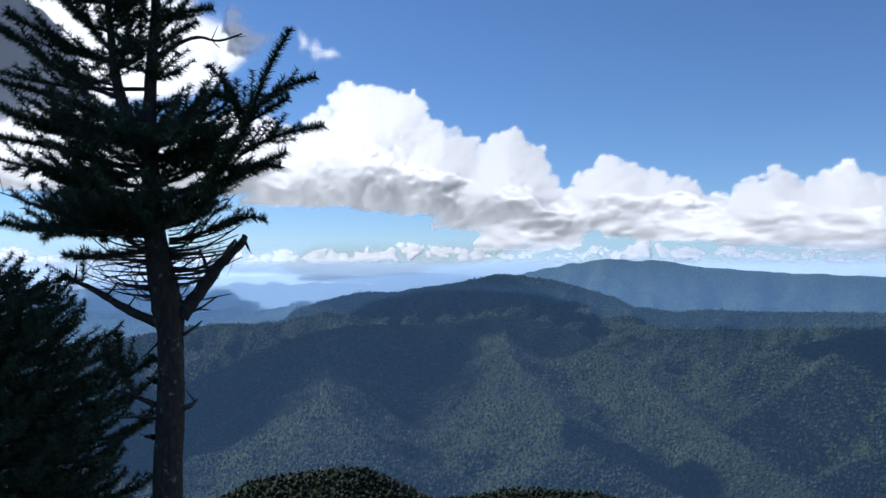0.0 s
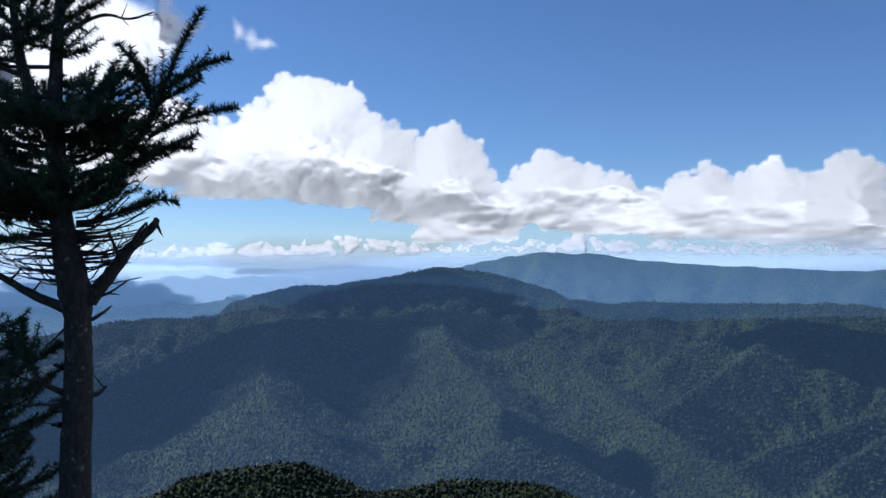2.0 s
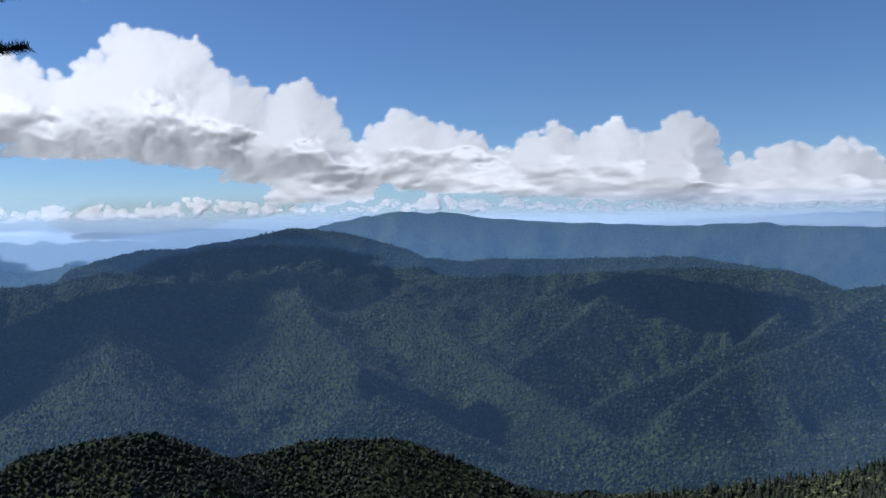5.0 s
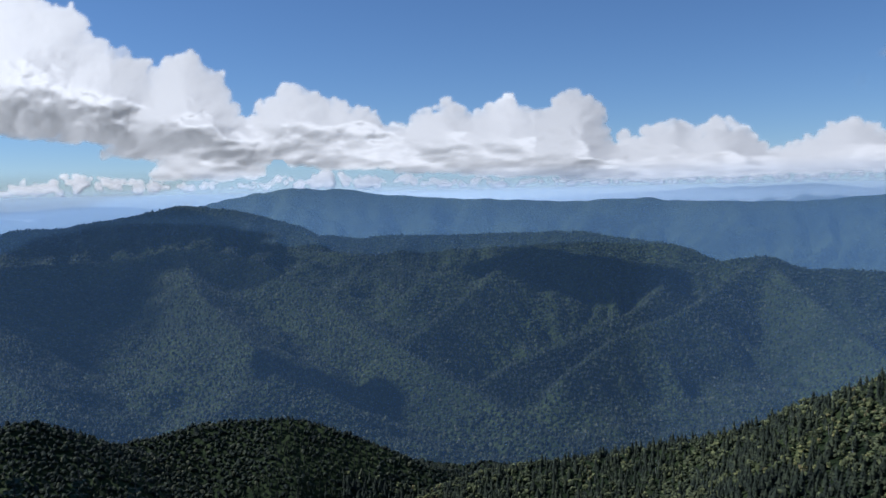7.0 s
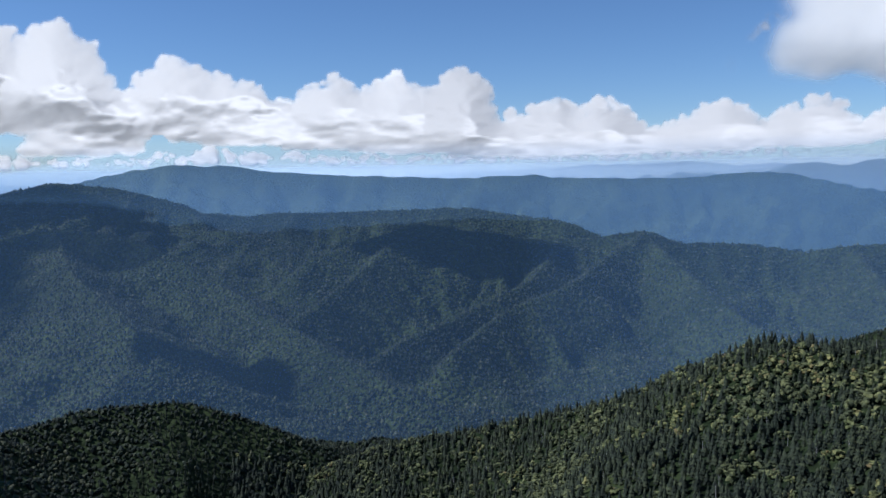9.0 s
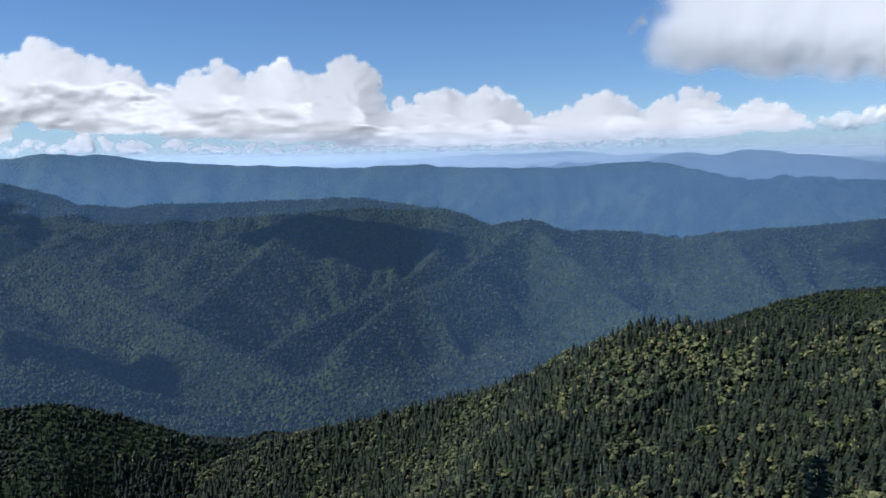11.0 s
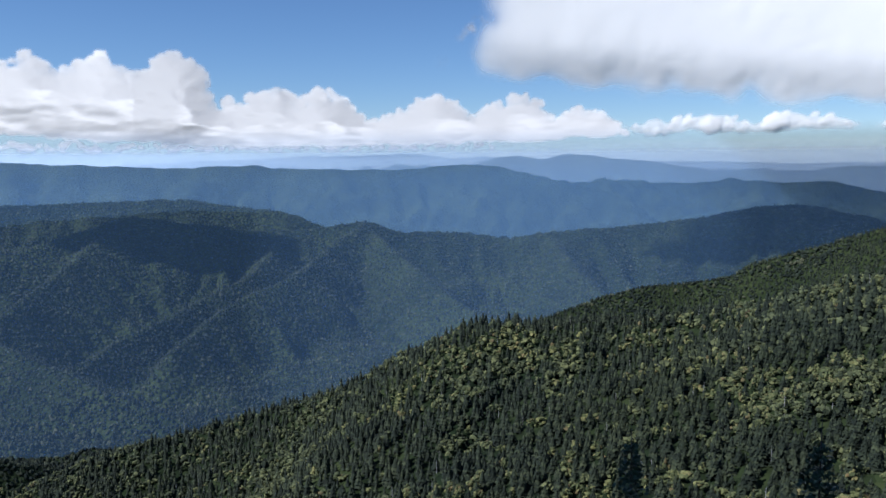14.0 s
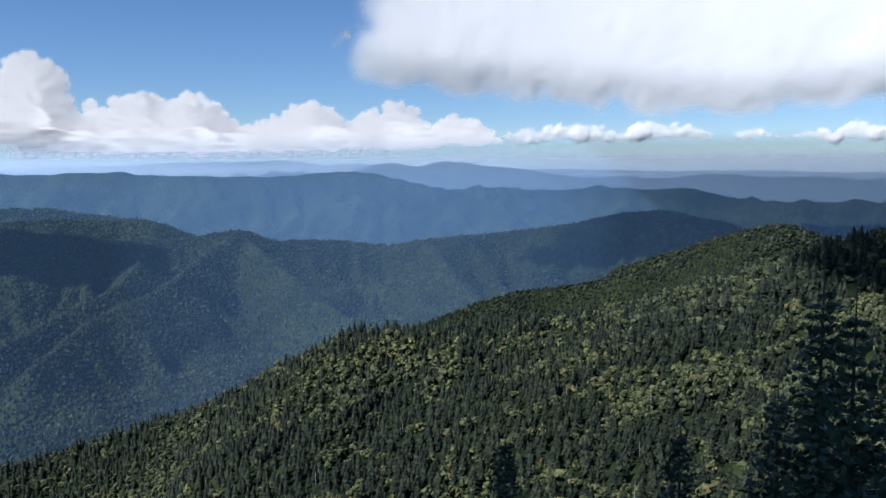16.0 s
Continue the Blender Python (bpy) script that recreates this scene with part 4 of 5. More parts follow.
CONIFERS = [conifer_shape(k) for k in range(8)]
NEAR_CONIFERS = [conifer_shape(10 + k, 8, 6) for k in range(8)]
SMALL_CONIFERS = [conifer_shape(20 + k, 3, 4) for k in range(6)]
CROWNS = [leafy_shape(40 + k, 6) for k in range(8)]
NEAR_CROWNS = [leafy_shape(50 + k, 13) for k in range(8)]
SMALL_CROWNS = [dome_shape(60 + k) for k in range(10)]
FAR_CROWNS = [far_dome(80 + k) for k in range(10)]


def plant_slopes():
    # near slope: firs and spruces with patches of broadleaf trees
    for r0, r1, space, firs, crowns, seed in ((230, 520, 5.8, NEAR_CONIFERS, NEAR_CROWNS, 1), (520, 1060, 7.0, CONIFERS, CROWNS, 6)):
        x, y, z, rng = sites(14, 89, r0, r1, space, seed)
        patch = 0.75 * fbm(x / 70, y / 70, 4, 301) + 0.5 * fbm(x / 18, y / 18, 2, 305)
        gold = fbm(x / 75 + 9, y / 75, 3, 311) + 0.5 * fbm(x / 12, y / 12, 2, 315)
        leafy = patch + rng.normal(0, 0.4, len(x)) > 0.3
        yellow = leafy & (gold > 0.12)
        green = leafy & ~yellow
        fir = ~leafy
        size = space / 6.0
        h = size * (5.5 + 9 * rng.random(len(x)) ** 1.4)
        forest("fir_forest", "dense dark green firs and spruces on the near slope", firs, x[fir], y[fir], z[fir], h[fir], (3.2 + 0.62 * h[fir]) * rng.uniform(0.95, 1.4, fir.sum()), rng, M_CONIFER, True)
        forest("broadleaf_trees", "olive green broadleaf trees among firs", crowns, x[green], y[green], z[green], size * rng.uniform(5, 9.5, green.sum()), size * rng.uniform(5, 9, green.sum()), rng, M_GREEN)
        forest("yellowing_trees", "yellow-green broadleaf trees turning towards autumn", crowns, x[yellow], y[yellow], z[yellow], size * rng.uniform(4.5, 9, yellow.sum()), size * rng.uniform(4.5, 8.5, yellow.sum()), rng, M_AUTUMN)
    # the ridge behind and the knolls ahead
    x, y, z, rng = sites(40, 89, 1068, 1480, 6.0, 2)
    leafy = fbm(x / 80, y / 80, 3, 321) + rng.normal(0, 0.3, len(x)) > 0.0
    fir = ~leafy
    forest("fir_forest", "dark green firs on the second ridge", SMALL_CONIFERS, x[fir], y[fir], z[fir], rng.uniform(4, 8, fir.sum()), rng.uniform(6, 9, fir.sum()), rng, M_CONIFER)
    forest("broadleaf_forest", "olive green broadleaf crowns on the second ridge", SMALL_CROWNS, x[leafy], y[leafy], z[leafy], rng.uniform(3, 6, leafy.sum()), rng.uniform(5, 8, leafy.sum()), rng, M_BROADLEAF)
    x, y, z, rng = sites(-32, 26, 560, 1160, 6.2, 3)
    leafy = fbm(x / 70, y / 70, 3, 331) + rng.normal(0, 0.4, len(x)) > -0.25
    fir = ~leafy
    forest("fir_forest", "dark firs on the low knolls ahead", SMALL_CONIFERS, x[fir], y[fir], z[fir], rng.uniform(4, 8, fir.sum()), rng.uniform(5, 8, fir.sum()), rng, M_CONIFER)
    forest("broadleaf_forest", "broadleaf crowns on the low knolls ahead", SMALL_CROWNS, x[leafy], y[leafy], z[leafy], rng.uniform(3.5, 6, leafy.sum()), rng.uniform(4, 7, leafy.sum()), rng, M_BROADLEAF)
    # hills across the valley
    for r0, r1, space, crowns, seed in ((1060, 1450, 7.0, SMALL_CROWNS, 4), (1450, 2050, 7.2, FAR_CROWNS, 7), (2050, 2860, 8.6, FAR_CROWNS, 5)):
        x, y, z, rng = sites(-34, 84, r0, r1, space, seed)
        az, r = np.degrees(np.arctan2(x, y)), np.hypot(x, y)
        keep = ((az < 42) | (r > 1480)) & ((az > 26) | (r > 1160))
        x, y, z = x[keep], y[keep], z[keep]
        forest("valley_forest", "closed canopy of broadleaf trees on the hills across the valley", crowns, x, y, z - 1.5, 4.2 + 5 * rng.random(len(x)) ** 1.5,
               space * (0.65 + 0.6 * rng.random(len(x)) ** 1.4), rng, M_BROADLEAF)


def snag_mesh(seed):
    """A dead standing fir: a bleached, broken pole with short bare branches."""
    rng = np.random.default_rng(seed)
    V, F = [], []
    tall = 1.0
    lean = rng.normal(0, 0.03, 2)
    path = np.array([(lean[0] * u, lean[1] * u, u * tall) for u in (0, 0.35, 0.7, 1.0)])
    tube(path, [0.022, 0.017, 0.011, 0.003], 6, V, F, 0.1, rng)
    for k in range(16):
        u = rng.uniform(0.3, 0.95)
        a = rng.uniform(0, 2 * np.pi)
        p = np.array((lean[0] * u, lean[1] * u, u))
        n = rng.uniform(0.05, 0.15) * (1.2 - u)
        tube(np.array([p, p + (n * math.cos(a), n * math.sin(a), n * rng.uniform(-0.1, 0.5))]), [0.006, 0.002], 4, V, F)
    return sheet("dead_tree", np.array(V), np.array(F), M_SNAG)


def plant_snags():
    meshes = [snag_mesh(500 + k) for k in range(5)]
    x, y, z, rng = sites(18, 88, 330, 1050, 24, 9)
    az = np.degrees(np.arctan2(x, y))
    pick = np.where(rng.random(len(x)) < np.where(az < 36, 0.75, 0.22))[0]
    for n, k in enumerate(pick[:230]):
        ob = tagged(new("dead_tree", meshes[n % 5]), "bleached grey dead fir standing bare in the forest", "dead tree", "bleached snags on the slope")
        tall = rng.uniform(6, 11)
        ob.matrix_world = Matrix.Translation((x[k], y[k], z[k] - 0.3)) @ pose(0, 0, 0, 0, 0, rng.uniform(0, 360)) @ Matrix.Diagonal((tall * 1.3, tall * 1.3, tall, 1))

# ---- trees on the overlook ----
def bark_material():
    m, t, p, out = new_material("fir_bark")
    where = place_of(t)
    stretch = t.nodes.new("ShaderNodeMapping")
    stretch.inputs["Scale"].default_value = (1, 1, 0.45)
    t.links.new(where, stretch.inputs["Vector"])
    base = ramp(t, noise_node(t, 70, 5, 0.65, stretch.outputs[0]), [(0.3, (0.018, 0.014, 0.011)), (0.55, (0.045, 0.036, 0.028)), (0.75, (0.08, 0.067, 0.053))])
    lichen = ramp(t, noise_node(t, 26, 4, 0.7, where), [(0.60, (0, 0, 0)), (0.68, (1, 1, 1))])
    t.links.new(mixed(t, lichen, base, (0.17, 0.17, 0.135)), p.inputs["Base Color"])
    p.inputs["Roughness"].default_value = 0.9
    bumped(t, noise_node(t, 85, 5, 0.7, stretch.outputs[0]), 1.0, 0.006, p)
    return m


def needle_material():
    m, t, p, out = new_material("fir_needles")
    col = ramp(t, noise_node(t, 9, 3, 0.6, place_of(t)), [(0.3, (0.03, 0.048, 0.025)), (0.6, (0.05, 0.075, 0.038)), (0.8, (0.07, 0.1, 0.05))])
    t.links.new(col, p.inputs["Base Color"])
    p.inputs["Roughness"].default_value = 0.55
    p.inputs["Specular IOR Level"].default_value = 0.3
    return m


def snag_material():
    m, t, p, out = new_material("bleached_wood")
    t.links.new(ramp(t, noise_node(t, 0.8, 4, 0.6, place_of(t)), [(0.3, (0.16, 0.155, 0.15)), (0.7, (0.36, 0.35, 0.33))]), p.inputs["Base Color"])
    p.inputs["Roughness"].default_value = 0.85
    return m


M_BARK, M_NEEDLE, M_SNAG = bark_material(), needle_material(), snag_material()


def smooth_path(points, steps):
    p = np.array(points, float)
    out = []
    for i in range(len(p) - 1):
        a, b, c, d = p[max(i - 1, 0)], p[i], p[i + 1], p[min(i + 2, len(p) - 1)]
        for u in np.linspace(0, 1, steps, endpoint=False):
            out.append(0.5 * (2 * b + (c - a) * u + (2 * a - 5 * b + 4 * c - d) * u ** 2 + (3 * b - a - 3 * c + d) * u ** 3))
    return np.array(out + [p[-1]])


def tube(path, radii, sides, V, F, knots=0.0, rng=None):
    """A tapering, slightly knotty stem added to the lists V and F."""
    start = len(V)
    n = len(path)
    ref = np.array((0.31, 0.87, 0.38))
    for i in range(n):
        t = path[min(i + 1, n - 1)] - path[max(i - 1, 0)]
        t = t / (np.linalg.norm(t) + 1e-9)
        a = np.cross(t, ref)
        a /= np.linalg.norm(a)
        b = np.cross(t, a)
        for k in range(sides):
            w = 2 * math.pi * k / sides
            r = radii[i] * (1 + (rng.uniform(-knots, knots) if rng else 0))
            V.append(path[i] + r * (math.cos(w) * a + math.sin(w) * b))
    for i in range(n - 1):
        for k in range(sides):
            p, q = start + i * sides + k, start + i * sides + (k + 1) % sides
            F.append((p, q, q + sides))
            F.append((p, q + sides, p + sides))
    tip = len(V)
    V.append(path[-1] + (path[-1] - path[-2]) * 0.15)
    F.extend((start + (n - 1) * sides + k, start + (n - 1) * sides + (k + 1) % sides, tip) for k in range(sides))


def needles(path, rng, V, F, length=0.026, gap=0.00085, width=0.0036):
    """Needles standing off a shoot all round, pointing forward."""
    seg = np.linalg.norm(np.diff(path, axis=0), axis=1)
    s = np.concatenate([[0], np.cumsum(seg)])
    n = max(int(s[-1] / gap), 4)
    at_ = np.sort(rng.uniform(0, s[-1], n))
    c = np.stack([np.interp(at_, s, path[:, k]) for k in range(3)], -1)
    t = path[-1] - path[0]
    t = t / (np.linalg.norm(t) + 1e-9)
    side = np.cross(t, (0.02, 0.01, 1))
    side /= np.linalg.norm(side) + 1e-9
    up = np.cross(side, t)
    w = rng.uniform(0, 2 * np.pi, n)
    out = np.cos(w)[:, None] * side + (np.sin(w) * 0.75 + 0.2)[:, None] * up
    ahead = rng.uniform(0.1, 0.65, n)[:, None]
    d = t * ahead + out
    d /= np.linalg.norm(d, axis=1)[:, None]
    flat = np.cross(d, rng.normal(0, 1, (n, 3)))
    flat /= np.linalg.norm(flat, axis=1)[:, None] + 1e-9
    size = length * rng.uniform(0.7, 1.1, n)[:, None]
    k = len(V) + 3 * np.arange(n)
    tri = np.stack([c - flat * width / 2, c + flat * width / 2, c + d * size], 1).reshape(-1, 3)
    V.extend(tri)
    F.extend(np.stack([k, k + 1, k + 2], -1))


def part(name, V, F, material, parent, label=""):
    me = sheet(name, np.array(V), np.array(F), material, name not in ("needles", "fronds", "inner_crown"))
    ob = new(name, me)
    ob.parent = parent
    if label:
        ob["label"] = label
    return ob


def limb(root, points, radius, parent, rng, green=0.25, twig=0.14, gap=0.041, lift=0.2, bare=False, spike=0.85, brush=(0.028, 0.0007, 0.0036)):
    """One limb with its side shoots and needles. green: from which share of its length it carries foliage."""
    path = smooth_path([np.array(p) - root for p in points], 5)
    seg = np.concatenate([[0], np.cumsum(np.linalg.norm(np.diff(path, axis=0), axis=1))])
    total = seg[-1]
    V, F, NV, NF = [], [], [], []
    tube(path, np.linspace(radius, max(radius * 0.3, 0.0016), len(path)), 6 if radius > 0.006 else 4, V, F, 0.14, rng)
    if bare:
        for _ in range(int(total / 0.07)):
            u = rng.uniform(0.3, 0.95) * total
            p = np.array([np.interp(u, seg, path[:, k]) for k in range(3)])
            d = rng.normal(0, 1, 3) + (0, 0, 0.5)
            d /= np.linalg.norm(d)
            n = rng.uniform(0.015, 0.085)
            tube(np.array([p, p + d * n * 0.5, p + d * n + (0, 0, 0.003)]), [radius * 0.28, radius * 0.22, 0.001], 4, V, F)
    else:
        u, flip = green * total, 1
        while u < total * spike:
            p = np.array([np.interp(u, seg, path[:, k]) for k in range(3)])
            q = np.array([np.interp(min(u + 0.02, total), seg, path[:, k]) for k in range(3)])
            t = q - p
            t /= np.linalg.norm(t) + 1e-9
            side = np.cross(t, (0, 0, 1.0))
            side /= np.linalg.norm(side) + 1e-9
            d = t * rng.uniform(0.55, 0.85) + flip * side * rng.uniform(0.45, 0.85) + np.array((0, 0, 1)) * rng.normal(lift, 0.3)
            d /= np.linalg.norm(d)
            n = max(twig * (1.2 - 0.6 * (u / total - green) / (1 - green)) * rng.uniform(0.7, 1.15), 0.06)
            shoot = np.array([p, p + d * n * 0.5, p + d * n + (t * 0.15 + np.array((0, 0, 0.12))) * n])
            tube(shoot, [0.0022, 0.0018, 0.001], 3, V, F)
            needles(shoot, rng, NV, NF)
            u += gap * rng.uniform(0.7, 1.3)
            flip = -flip
        needles(path[int(len(path) * min(green + 0.1, 0.9)):], rng, NV, NF, *brush)
    ob = part("limb", V, F, M_BARK, parent, "bare dead limb" if bare else "")
    if NV:
        part("needles", NV, NF, M_NEEDLE, ob)
    return ob


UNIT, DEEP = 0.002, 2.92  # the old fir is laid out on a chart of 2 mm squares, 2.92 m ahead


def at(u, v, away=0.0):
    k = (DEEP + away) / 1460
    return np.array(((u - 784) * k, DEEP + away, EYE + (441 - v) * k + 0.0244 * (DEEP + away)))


def old_fir():
    rng = np.random.default_rng(5)
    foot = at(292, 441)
    foot[2] = float(ground_at(np.array([foot[0]]), np.array([foot[1]]))[0]) - 0.1
    thing = tagged(new("fir_tree"), "old weathered fir with bare lower trunk and dead limbs", "tree")
    thing.location = foot
    V, F = [], []
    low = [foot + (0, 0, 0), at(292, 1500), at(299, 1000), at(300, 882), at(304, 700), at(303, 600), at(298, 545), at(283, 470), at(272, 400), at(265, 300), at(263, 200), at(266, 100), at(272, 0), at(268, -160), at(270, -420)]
    path = smooth_path([p - foot for p in low], 6)
    radii = np.interp(np.linspace(0, 1, len(path)), np.linspace(0, 1, len(low)), np.array([42, 36, 29, 26, 23.5, 22, 28, 23, 19, 15, 12, 9.5, 8, 6, 2]) * UNIT)
    tube(path, radii, 14, V, F, 0.06, rng)
    part("trunk", V, F, M_BARK, thing, "grey-brown trunk with pale lichen spots")
    V, F = [], []
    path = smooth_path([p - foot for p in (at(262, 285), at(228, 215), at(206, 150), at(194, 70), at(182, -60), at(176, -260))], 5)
    tube(path, np.linspace(13, 3, len(path)) * UNIT, 9, V, F, 0.06, rng)
    part("leader", V, F, M_BARK, thing)
    # dead limbs and stubs
    for pts, r in (([(280, 572), (222, 545), (165, 512), (114, 490)], 10), ([(322, 562), (360, 508), (392, 466), (428, 430), (432, 418)], 15), ([(393, 464), (405, 440), (416, 424)], 6),
                   ([(372, 492), (362, 462), (352, 440)], 5), ([(335, 552), (356, 545), (386, 524)], 3.5), ([(354, 547), (372, 549)], 2.5), ([(326, 592), (344, 580), (358, 568)], 4), ([(325, 722), (340, 716), (351, 706)], 6),
                   ([(278, 716), (240, 700), (205, 690)], 6), ([(278, 740), (245, 737), (212, 739)], 3.5), ([(278, 674), (268, 670), (262, 668)], 6), ([(276, 772), (268, 771), (260, 772)], 6), ([(288, 598), (268, 620), (250, 636)], 2.5),
                   ([(266, 104), (300, 82), (345, 64), (385, 70), (426, 57)], 4.5), ([(100, 375), (45, 356), (-10, 338)], 3), ([(238, 750), (226, 762), (205, 768)], 2)):
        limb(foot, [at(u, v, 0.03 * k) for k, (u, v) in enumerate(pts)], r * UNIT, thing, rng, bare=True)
    # fine dead twigs under the crown
    for _ in range(80):
        v = rng.uniform(400, 535)
        s = rng.choice((-1, 1))
        reach, rise = rng.uniform(35, 130), rng.uniform(-12, 70)
        away = rng.uniform(-0.25, 0.25)
        u0 = 285 + s * 14
        pts = [at(u0, v), at(u0 + s * reach * 0.5, v - rise * 0.2, away * 0.5), at(u0 + s * reach, v - rise, away)]
        limb(foot, pts, rng.uniform(1.3, 2.8) * UNIT, thing, rng, bare=True)
    # green limbs that make the outline
    for pts, r, tw in (([(300, 345), (375, 315), (425, 240), (455, 165), (480, 105), (512, 50)], 6, 0.14), ([(430, 235), (405, 160), (368, 114)], 4, 0.06), ([(440, 215), (410, 180), (372, 165)], 4, 0.06),
                       ([(450, 190), (500, 155), (558, 135)], 4, 0.05), ([(440, 215), (480, 190), (510, 172)], 3, 0.05), ([(420, 275), (490, 240), (573, 222)], 4, 0.06), ([(470, 250), (482, 235), (492, 222)], 3, 0.05),
                       ([(300, 375), (400, 325), (506, 268)], 5, 0.12), ([(330, 360), (430, 300), (495, 295)], 4, 0.12), ([(300, 430), (380, 405), (440, 385), (470, 390)], 4, 0.08),
                       ([(260, 385), (150, 395), (60, 402), (-5, 393)], 5, 0.10), ([(258, 310), (150, 275), (40, 250), (-60, 235)], 6, 0.13), ([(255, 345), (140, 330), (70, 300), (42, 312)], 5, 0.12),
                       ([(265, 440), (190, 455), (112, 452)], 4, 0.07), ([(150, 505), (128, 493), (100, 496)], 3, 0.05), ([(262, 190), (290, 188), (313, 180)], 3, 0.04), ([(265, 140), (290, 134), (316, 124)], 3, 0.04),
                       ([(268, 85), (305, 60), (345, 36)], 4, 0.05), ([(270, 30), (330, 18), (374, 11)], 4, 0.05), ([(215, 175), (120, 135), (30, 70), (-20, 40)], 5, 0.12), ([(200, 110), (110, 75), (5, 20)], 5, 0.12),
                       ([(195, 90), (140, 30), (90, -20)], 4, 0.10), ([(190, 40), (230, 0), (260, -40)], 4, 0.10), ([(255, 260), (160, 200), (60, 160), (-20, 140)], 6, 0.13), ([(150, 400), (110, 405), (75, 425)], 3, 0.06), ([(245, 702), (218, 655), (210, 590)], 4, 0.07), ([(225, 668), (255, 648), (277, 633)], 3, 0.05), ([(222, 660), (196, 645), (188, 612)], 3, 0.05),
                       ([(262, 230), (330, 250), (380, 290), (415, 300)], 5, 0.12), ([(262, 270), (340, 300), (440, 290)], 5, 0.13), ([(258, 300), (160, 330), (90, 345)], 5, 0.13), ([(250, 220), (150, 230), (60, 215), (0, 190)], 5, 0.13)):
        n = len(pts)
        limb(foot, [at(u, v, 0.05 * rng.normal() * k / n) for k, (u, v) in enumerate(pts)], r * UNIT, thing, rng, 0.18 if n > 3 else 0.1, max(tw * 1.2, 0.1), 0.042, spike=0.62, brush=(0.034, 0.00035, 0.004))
    # the thick of the crown, all round the stem
    for k in range(54):
        v = rng.uniform(195, 425)
        a = rng.uniform(0, 2 * np.pi)
        reach = rng.uniform(130, 215) * (0.75 + 0.25 * np.sin((v - 195) / 230 * np.pi)) * (0.8 if math.cos(a) > 0 else 1.3)
        du, dz = reach * math.cos(a), reach * math.sin(a) * UNIT
        u0 = 268
        rise = rng.uniform(15, 70)
        pts = [at(u0, v), at(u0 + du * 0.5, v - rise * 0.25, dz * 0.5), at(u0 + du * 0.85, v - rise * 0.7, dz * 0.85), at(u0 + du, v - rise, dz)]
        limb(foot, pts, rng.uniform(3, 5) * UNIT, thing, rng, 0.2, 0.16)
    for k in range(6):
        v = rng.uniform(70, 430)
        u0, reach, rise, away = 262, rng.uniform(190, 320), rng.uniform(-5, 60), rng.uniform(-0.35, 0.35)
        pts = [at(u0, v), at(u0 - reach * 0.5, v - rise * 0.1, away * 0.5), at(u0 - reach * 0.85, v - rise * 0.6, away * 0.85), at(u0 - reach, v - rise, away)]
        limb(foot, pts, rng.uniform(3, 5) * UNIT, thing, rng, 0.2, 0.15)
    for k in range(60):
        v = rng.uniform(-260, 150)
        a = rng.uniform(0, 2 * np.pi)
        reach = rng.uniform(100, 215)
        u0 = 198 if rng.random() < 0.75 else 266
        if u0 > 200:
            reach *= 0.4
        du, dz = reach * math.cos(a), reach * math.sin(a) * UNIT
        if u0 < 200 and du > 60:
            du = 60
        rise = rng.uniform(10, 70)
        pts = [at(u0, v), at(u0 + du * 0.5, v - rise * 0.3, dz * 0.5), at(u0 + du, v - rise, dz)]
        limb(foot, pts, rng.uniform(2.5, 4) * UNIT, thing, rng, 0.2, 0.13)


def young_fir(u, v, away, seed, count, label, wide):
    """A dense young fir whose top stands at the chart's u, v."""
    rng = np.random.default_rng(seed)
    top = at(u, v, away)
    foot = top.copy()
    foot[2] = float(ground_at(np.array([foot[0]]), np.array([foot[1]]))[0]) - 0.1
    thing = tagged(new("young_fir"), label, "tree")
    thing.location = foot
    tall = top[2] - foot[2]
    V, F = [], []
    path = smooth_path([(0, 0, 0), (0.02, 0, tall * 0.5), (0, 0, tall)], 6)
    tube(path, np.linspace(0.05, 0.004, len(path)), 10, V, F, 0.05, rng)
    part("trunk", V, F, M_BARK, thing)
    golden = 2.39996
    for k in range(count):
        share = (k + 0.5) / count
        h = tall - 0.05 - share * min(tall * 0.8, 1.6)
        reach = min(wide * (0.10 + 0.9 * share ** 0.55), 0.62) * rng.uniform(0.8, 1.12)
        a = k * golden
        d = np.array((math.cos(a), math.sin(a), 0))
        p0 = np.array((0, 0, h))
        limb(np.zeros(3), [p0, p0 + d * reach * 0.5 + (0, 0, 0.02), p0 + d * reach * 0.85 + (0, 0, 0.06 * reach / 0.5), p0 + d * reach + (0, 0, 0.13 * reach / 0.5)], 0.005 + 0.004 * share, thing, rng, 0.15, 0.13, 0.04, 0.25)


old_fir()
young_fir(-20, 475, 0.3, 21, 230, "dense dark green young fir beside the old one", 0.97)


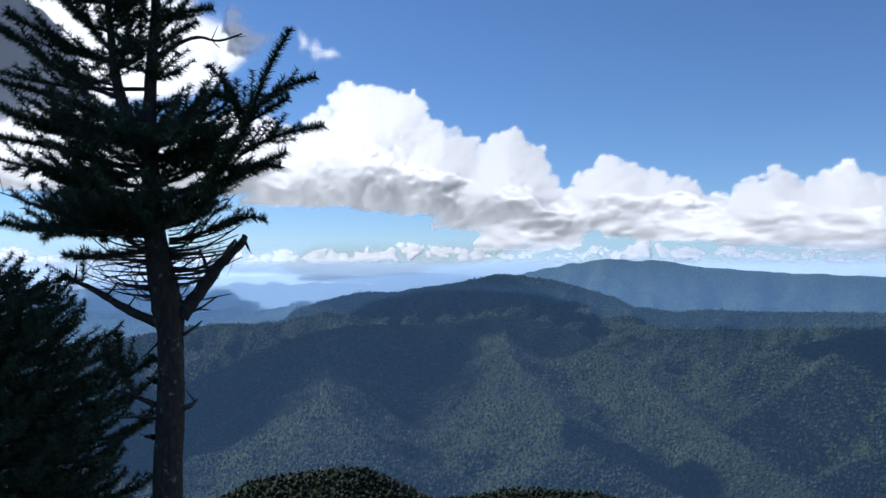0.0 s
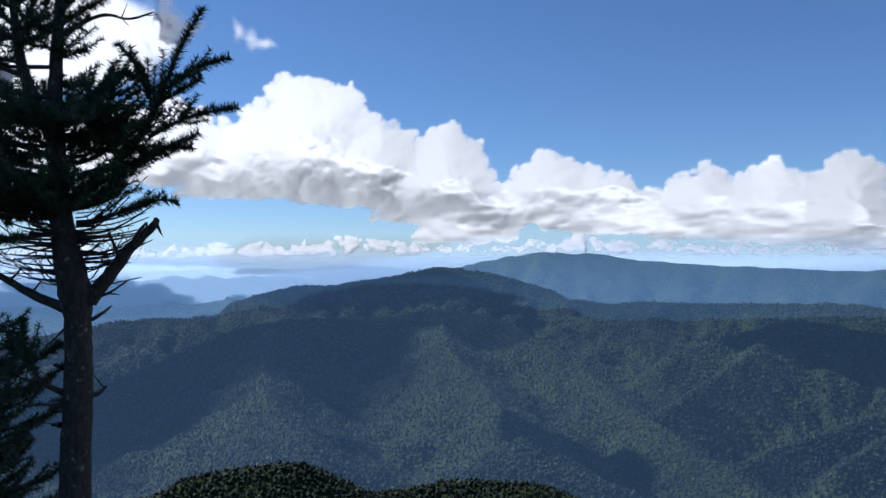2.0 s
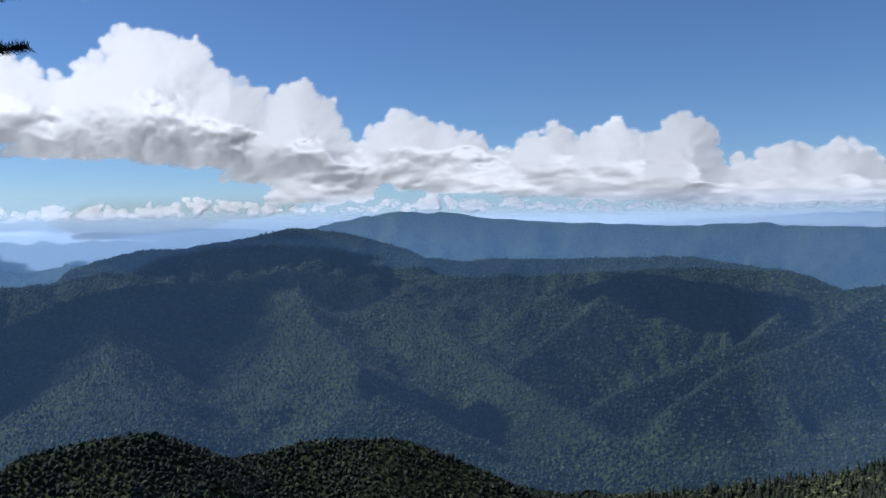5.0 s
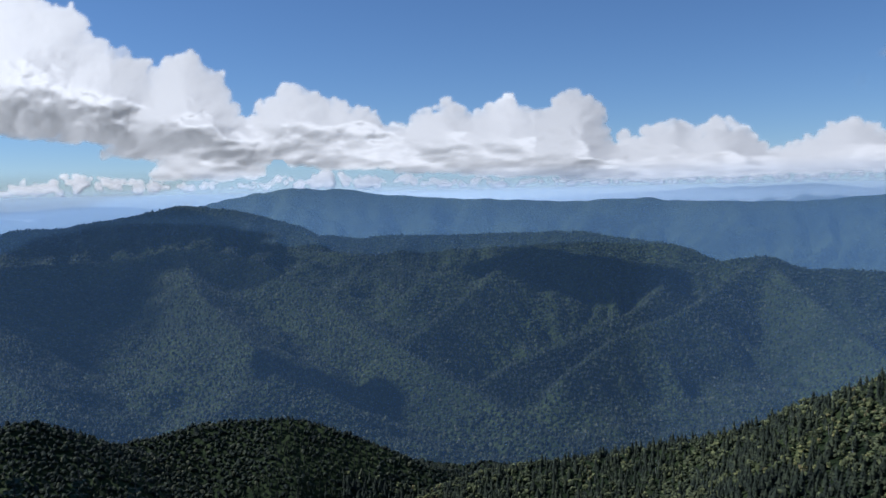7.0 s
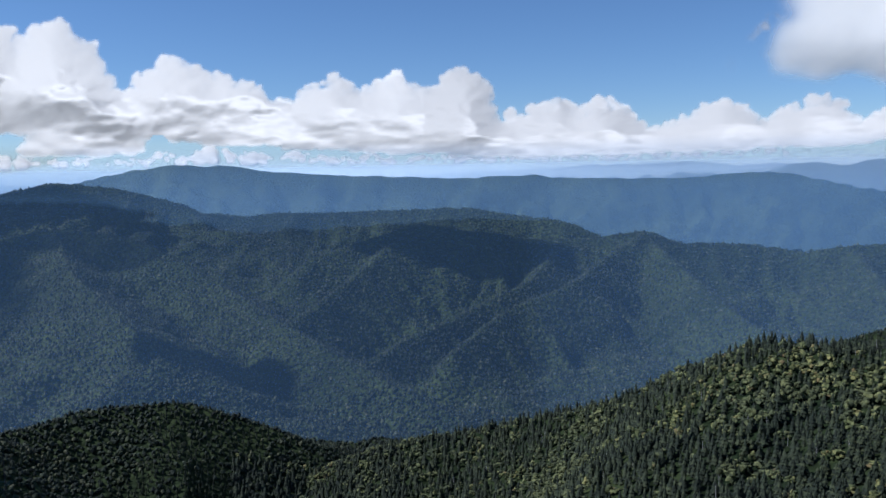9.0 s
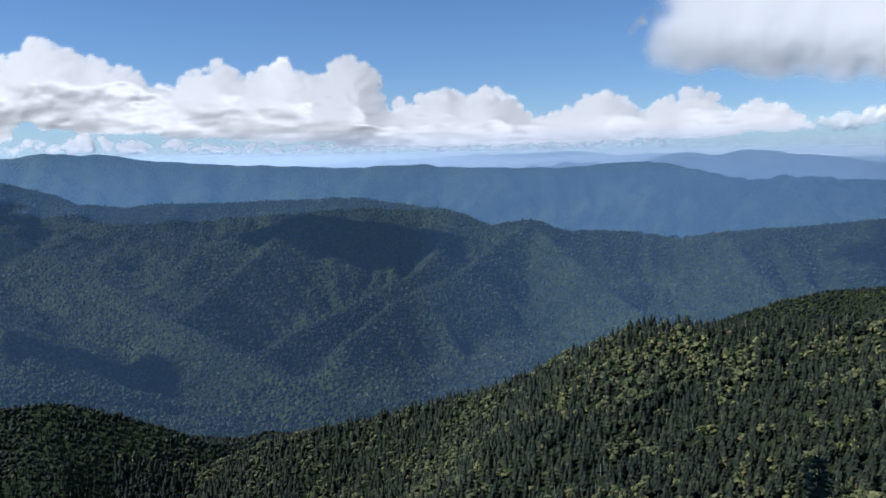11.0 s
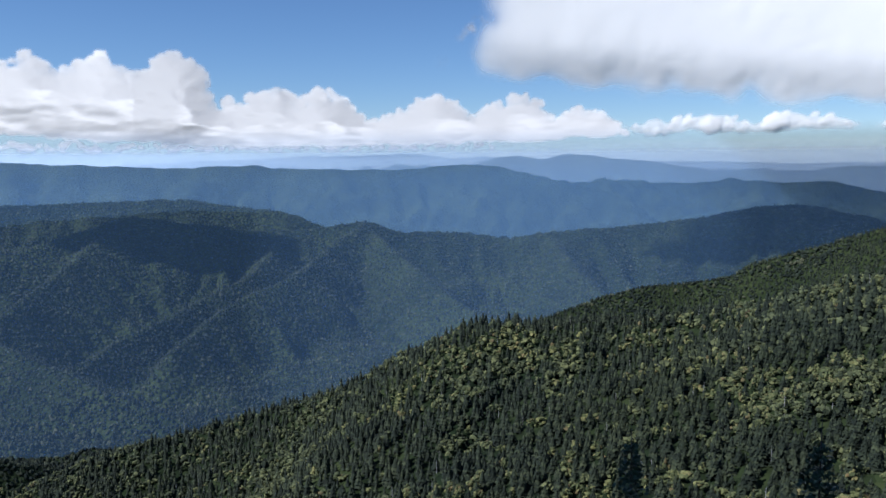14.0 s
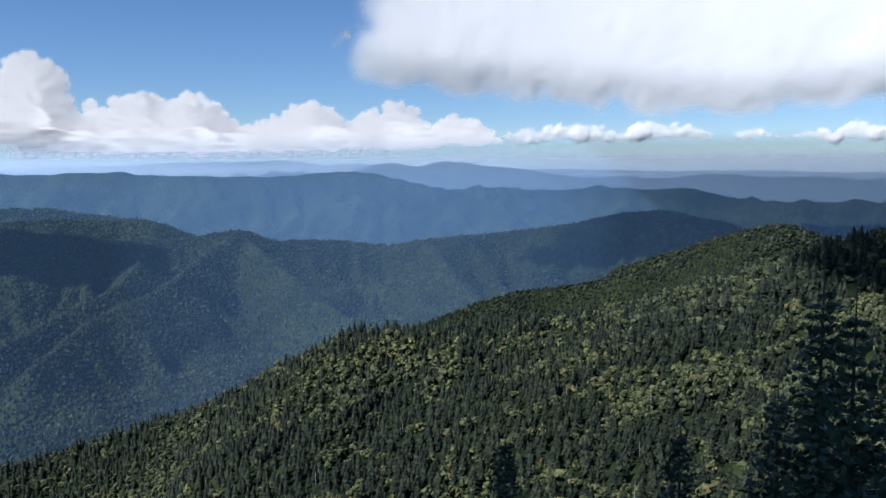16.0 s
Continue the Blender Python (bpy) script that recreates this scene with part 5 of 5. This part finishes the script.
def slope_fir(seed, tall, dense=1.0):
    """A fir some way down the slope: trunk, and a crown of drooping fronds."""
    rng = np.random.default_rng(seed)
    thing = new("slope_fir")
    V, F = [], []
    tube(np.array([(0, 0, -0.4), (0.05, 0, tall * 0.5), (0, 0, tall)]), [0.17, 0.1, 0.015], 8, V, F, 0.05, rng)
    part("trunk", V, F, M_BARK, thing)
    V, F = [], []
    h = tall - 0.12
    while h > tall * 0.18:
        share = (tall - h) / tall
        for k in range(7):
            a = rng.uniform(0, 2 * np.pi)
            reach = (0.12 + 2.6 * share ** 0.75) * rng.uniform(0.65, 1.1)
            d = np.array((math.cos(a), math.sin(a), 0))
            s = np.array((-d[1], d[0], 0))
            droop = rng.uniform(-0.05, 0.3) * reach
            n = max(int(reach / 0.17), 3)
            for i in range(n):
                u = (i + 0.6) / n
                p = np.array((0, 0, h)) + d * reach * u + (0, 0, -droop * u + 0.22 * reach * u ** 3)
                for flip in (-1, 1):
                    e = (d * rng.uniform(0.4, 0.8) + flip * s * rng.uniform(0.5, 0.9) + (0, 0, rng.normal(0.05, 0.2))) * (0.10 + 0.38 * reach * 0.5 * (1.1 - u)) * rng.uniform(0.7, 1.2)
                    w = np.cross(e, rng.normal(0, 1, 3))
                    w = w / (np.linalg.norm(w) + 1e-9) * 0.06
                    b = len(V)
                    V += [p - w * 0.5, p + w * 0.5, p + e * 0.6 + w, p + e * 0.6 - w, p + e]
                    F += [(b, b + 1, b + 2), (b, b + 2, b + 3), (b + 3, b + 2, b + 4)]
        h -= rng.uniform(0.13, 0.24) / dense
    part("fronds", V, F, M_NEEDLE, thing)
    V, F = conifer_shape(seed + 300, 16, 9)
    part("inner_crown", V * (3.0, 3.0, tall * 0.97), F, M_NEEDLE, thing, "dense dark heart of the crown")
    return tagged(thing, "tall dark fir standing on the shaded slope below the overlook", "tree", "firs below the overlook")


def plant_below():
    for k, (az, el, r) in enumerate(((83.2, -7.9, 17), (74.6, -17.9, 21), (62.6, -19.0, 24), (80.6, -15.0, 20), (87.5, -6.0, 21), (85.2, -9.5, 15), (-6.1, -16.7, 27), (-2.4, -17.4, 28), (1.0, -18.3, 27))):
        top = bearing(az, el, r)
        g = float(ground_at(np.array([top.x]), np.array([top.y]))[0])
        slope_fir(100 + k, max(top.z - g, 3.0)).location = (top.x, top.y, g)


plant_below()
plant_slopes()
plant_snags()
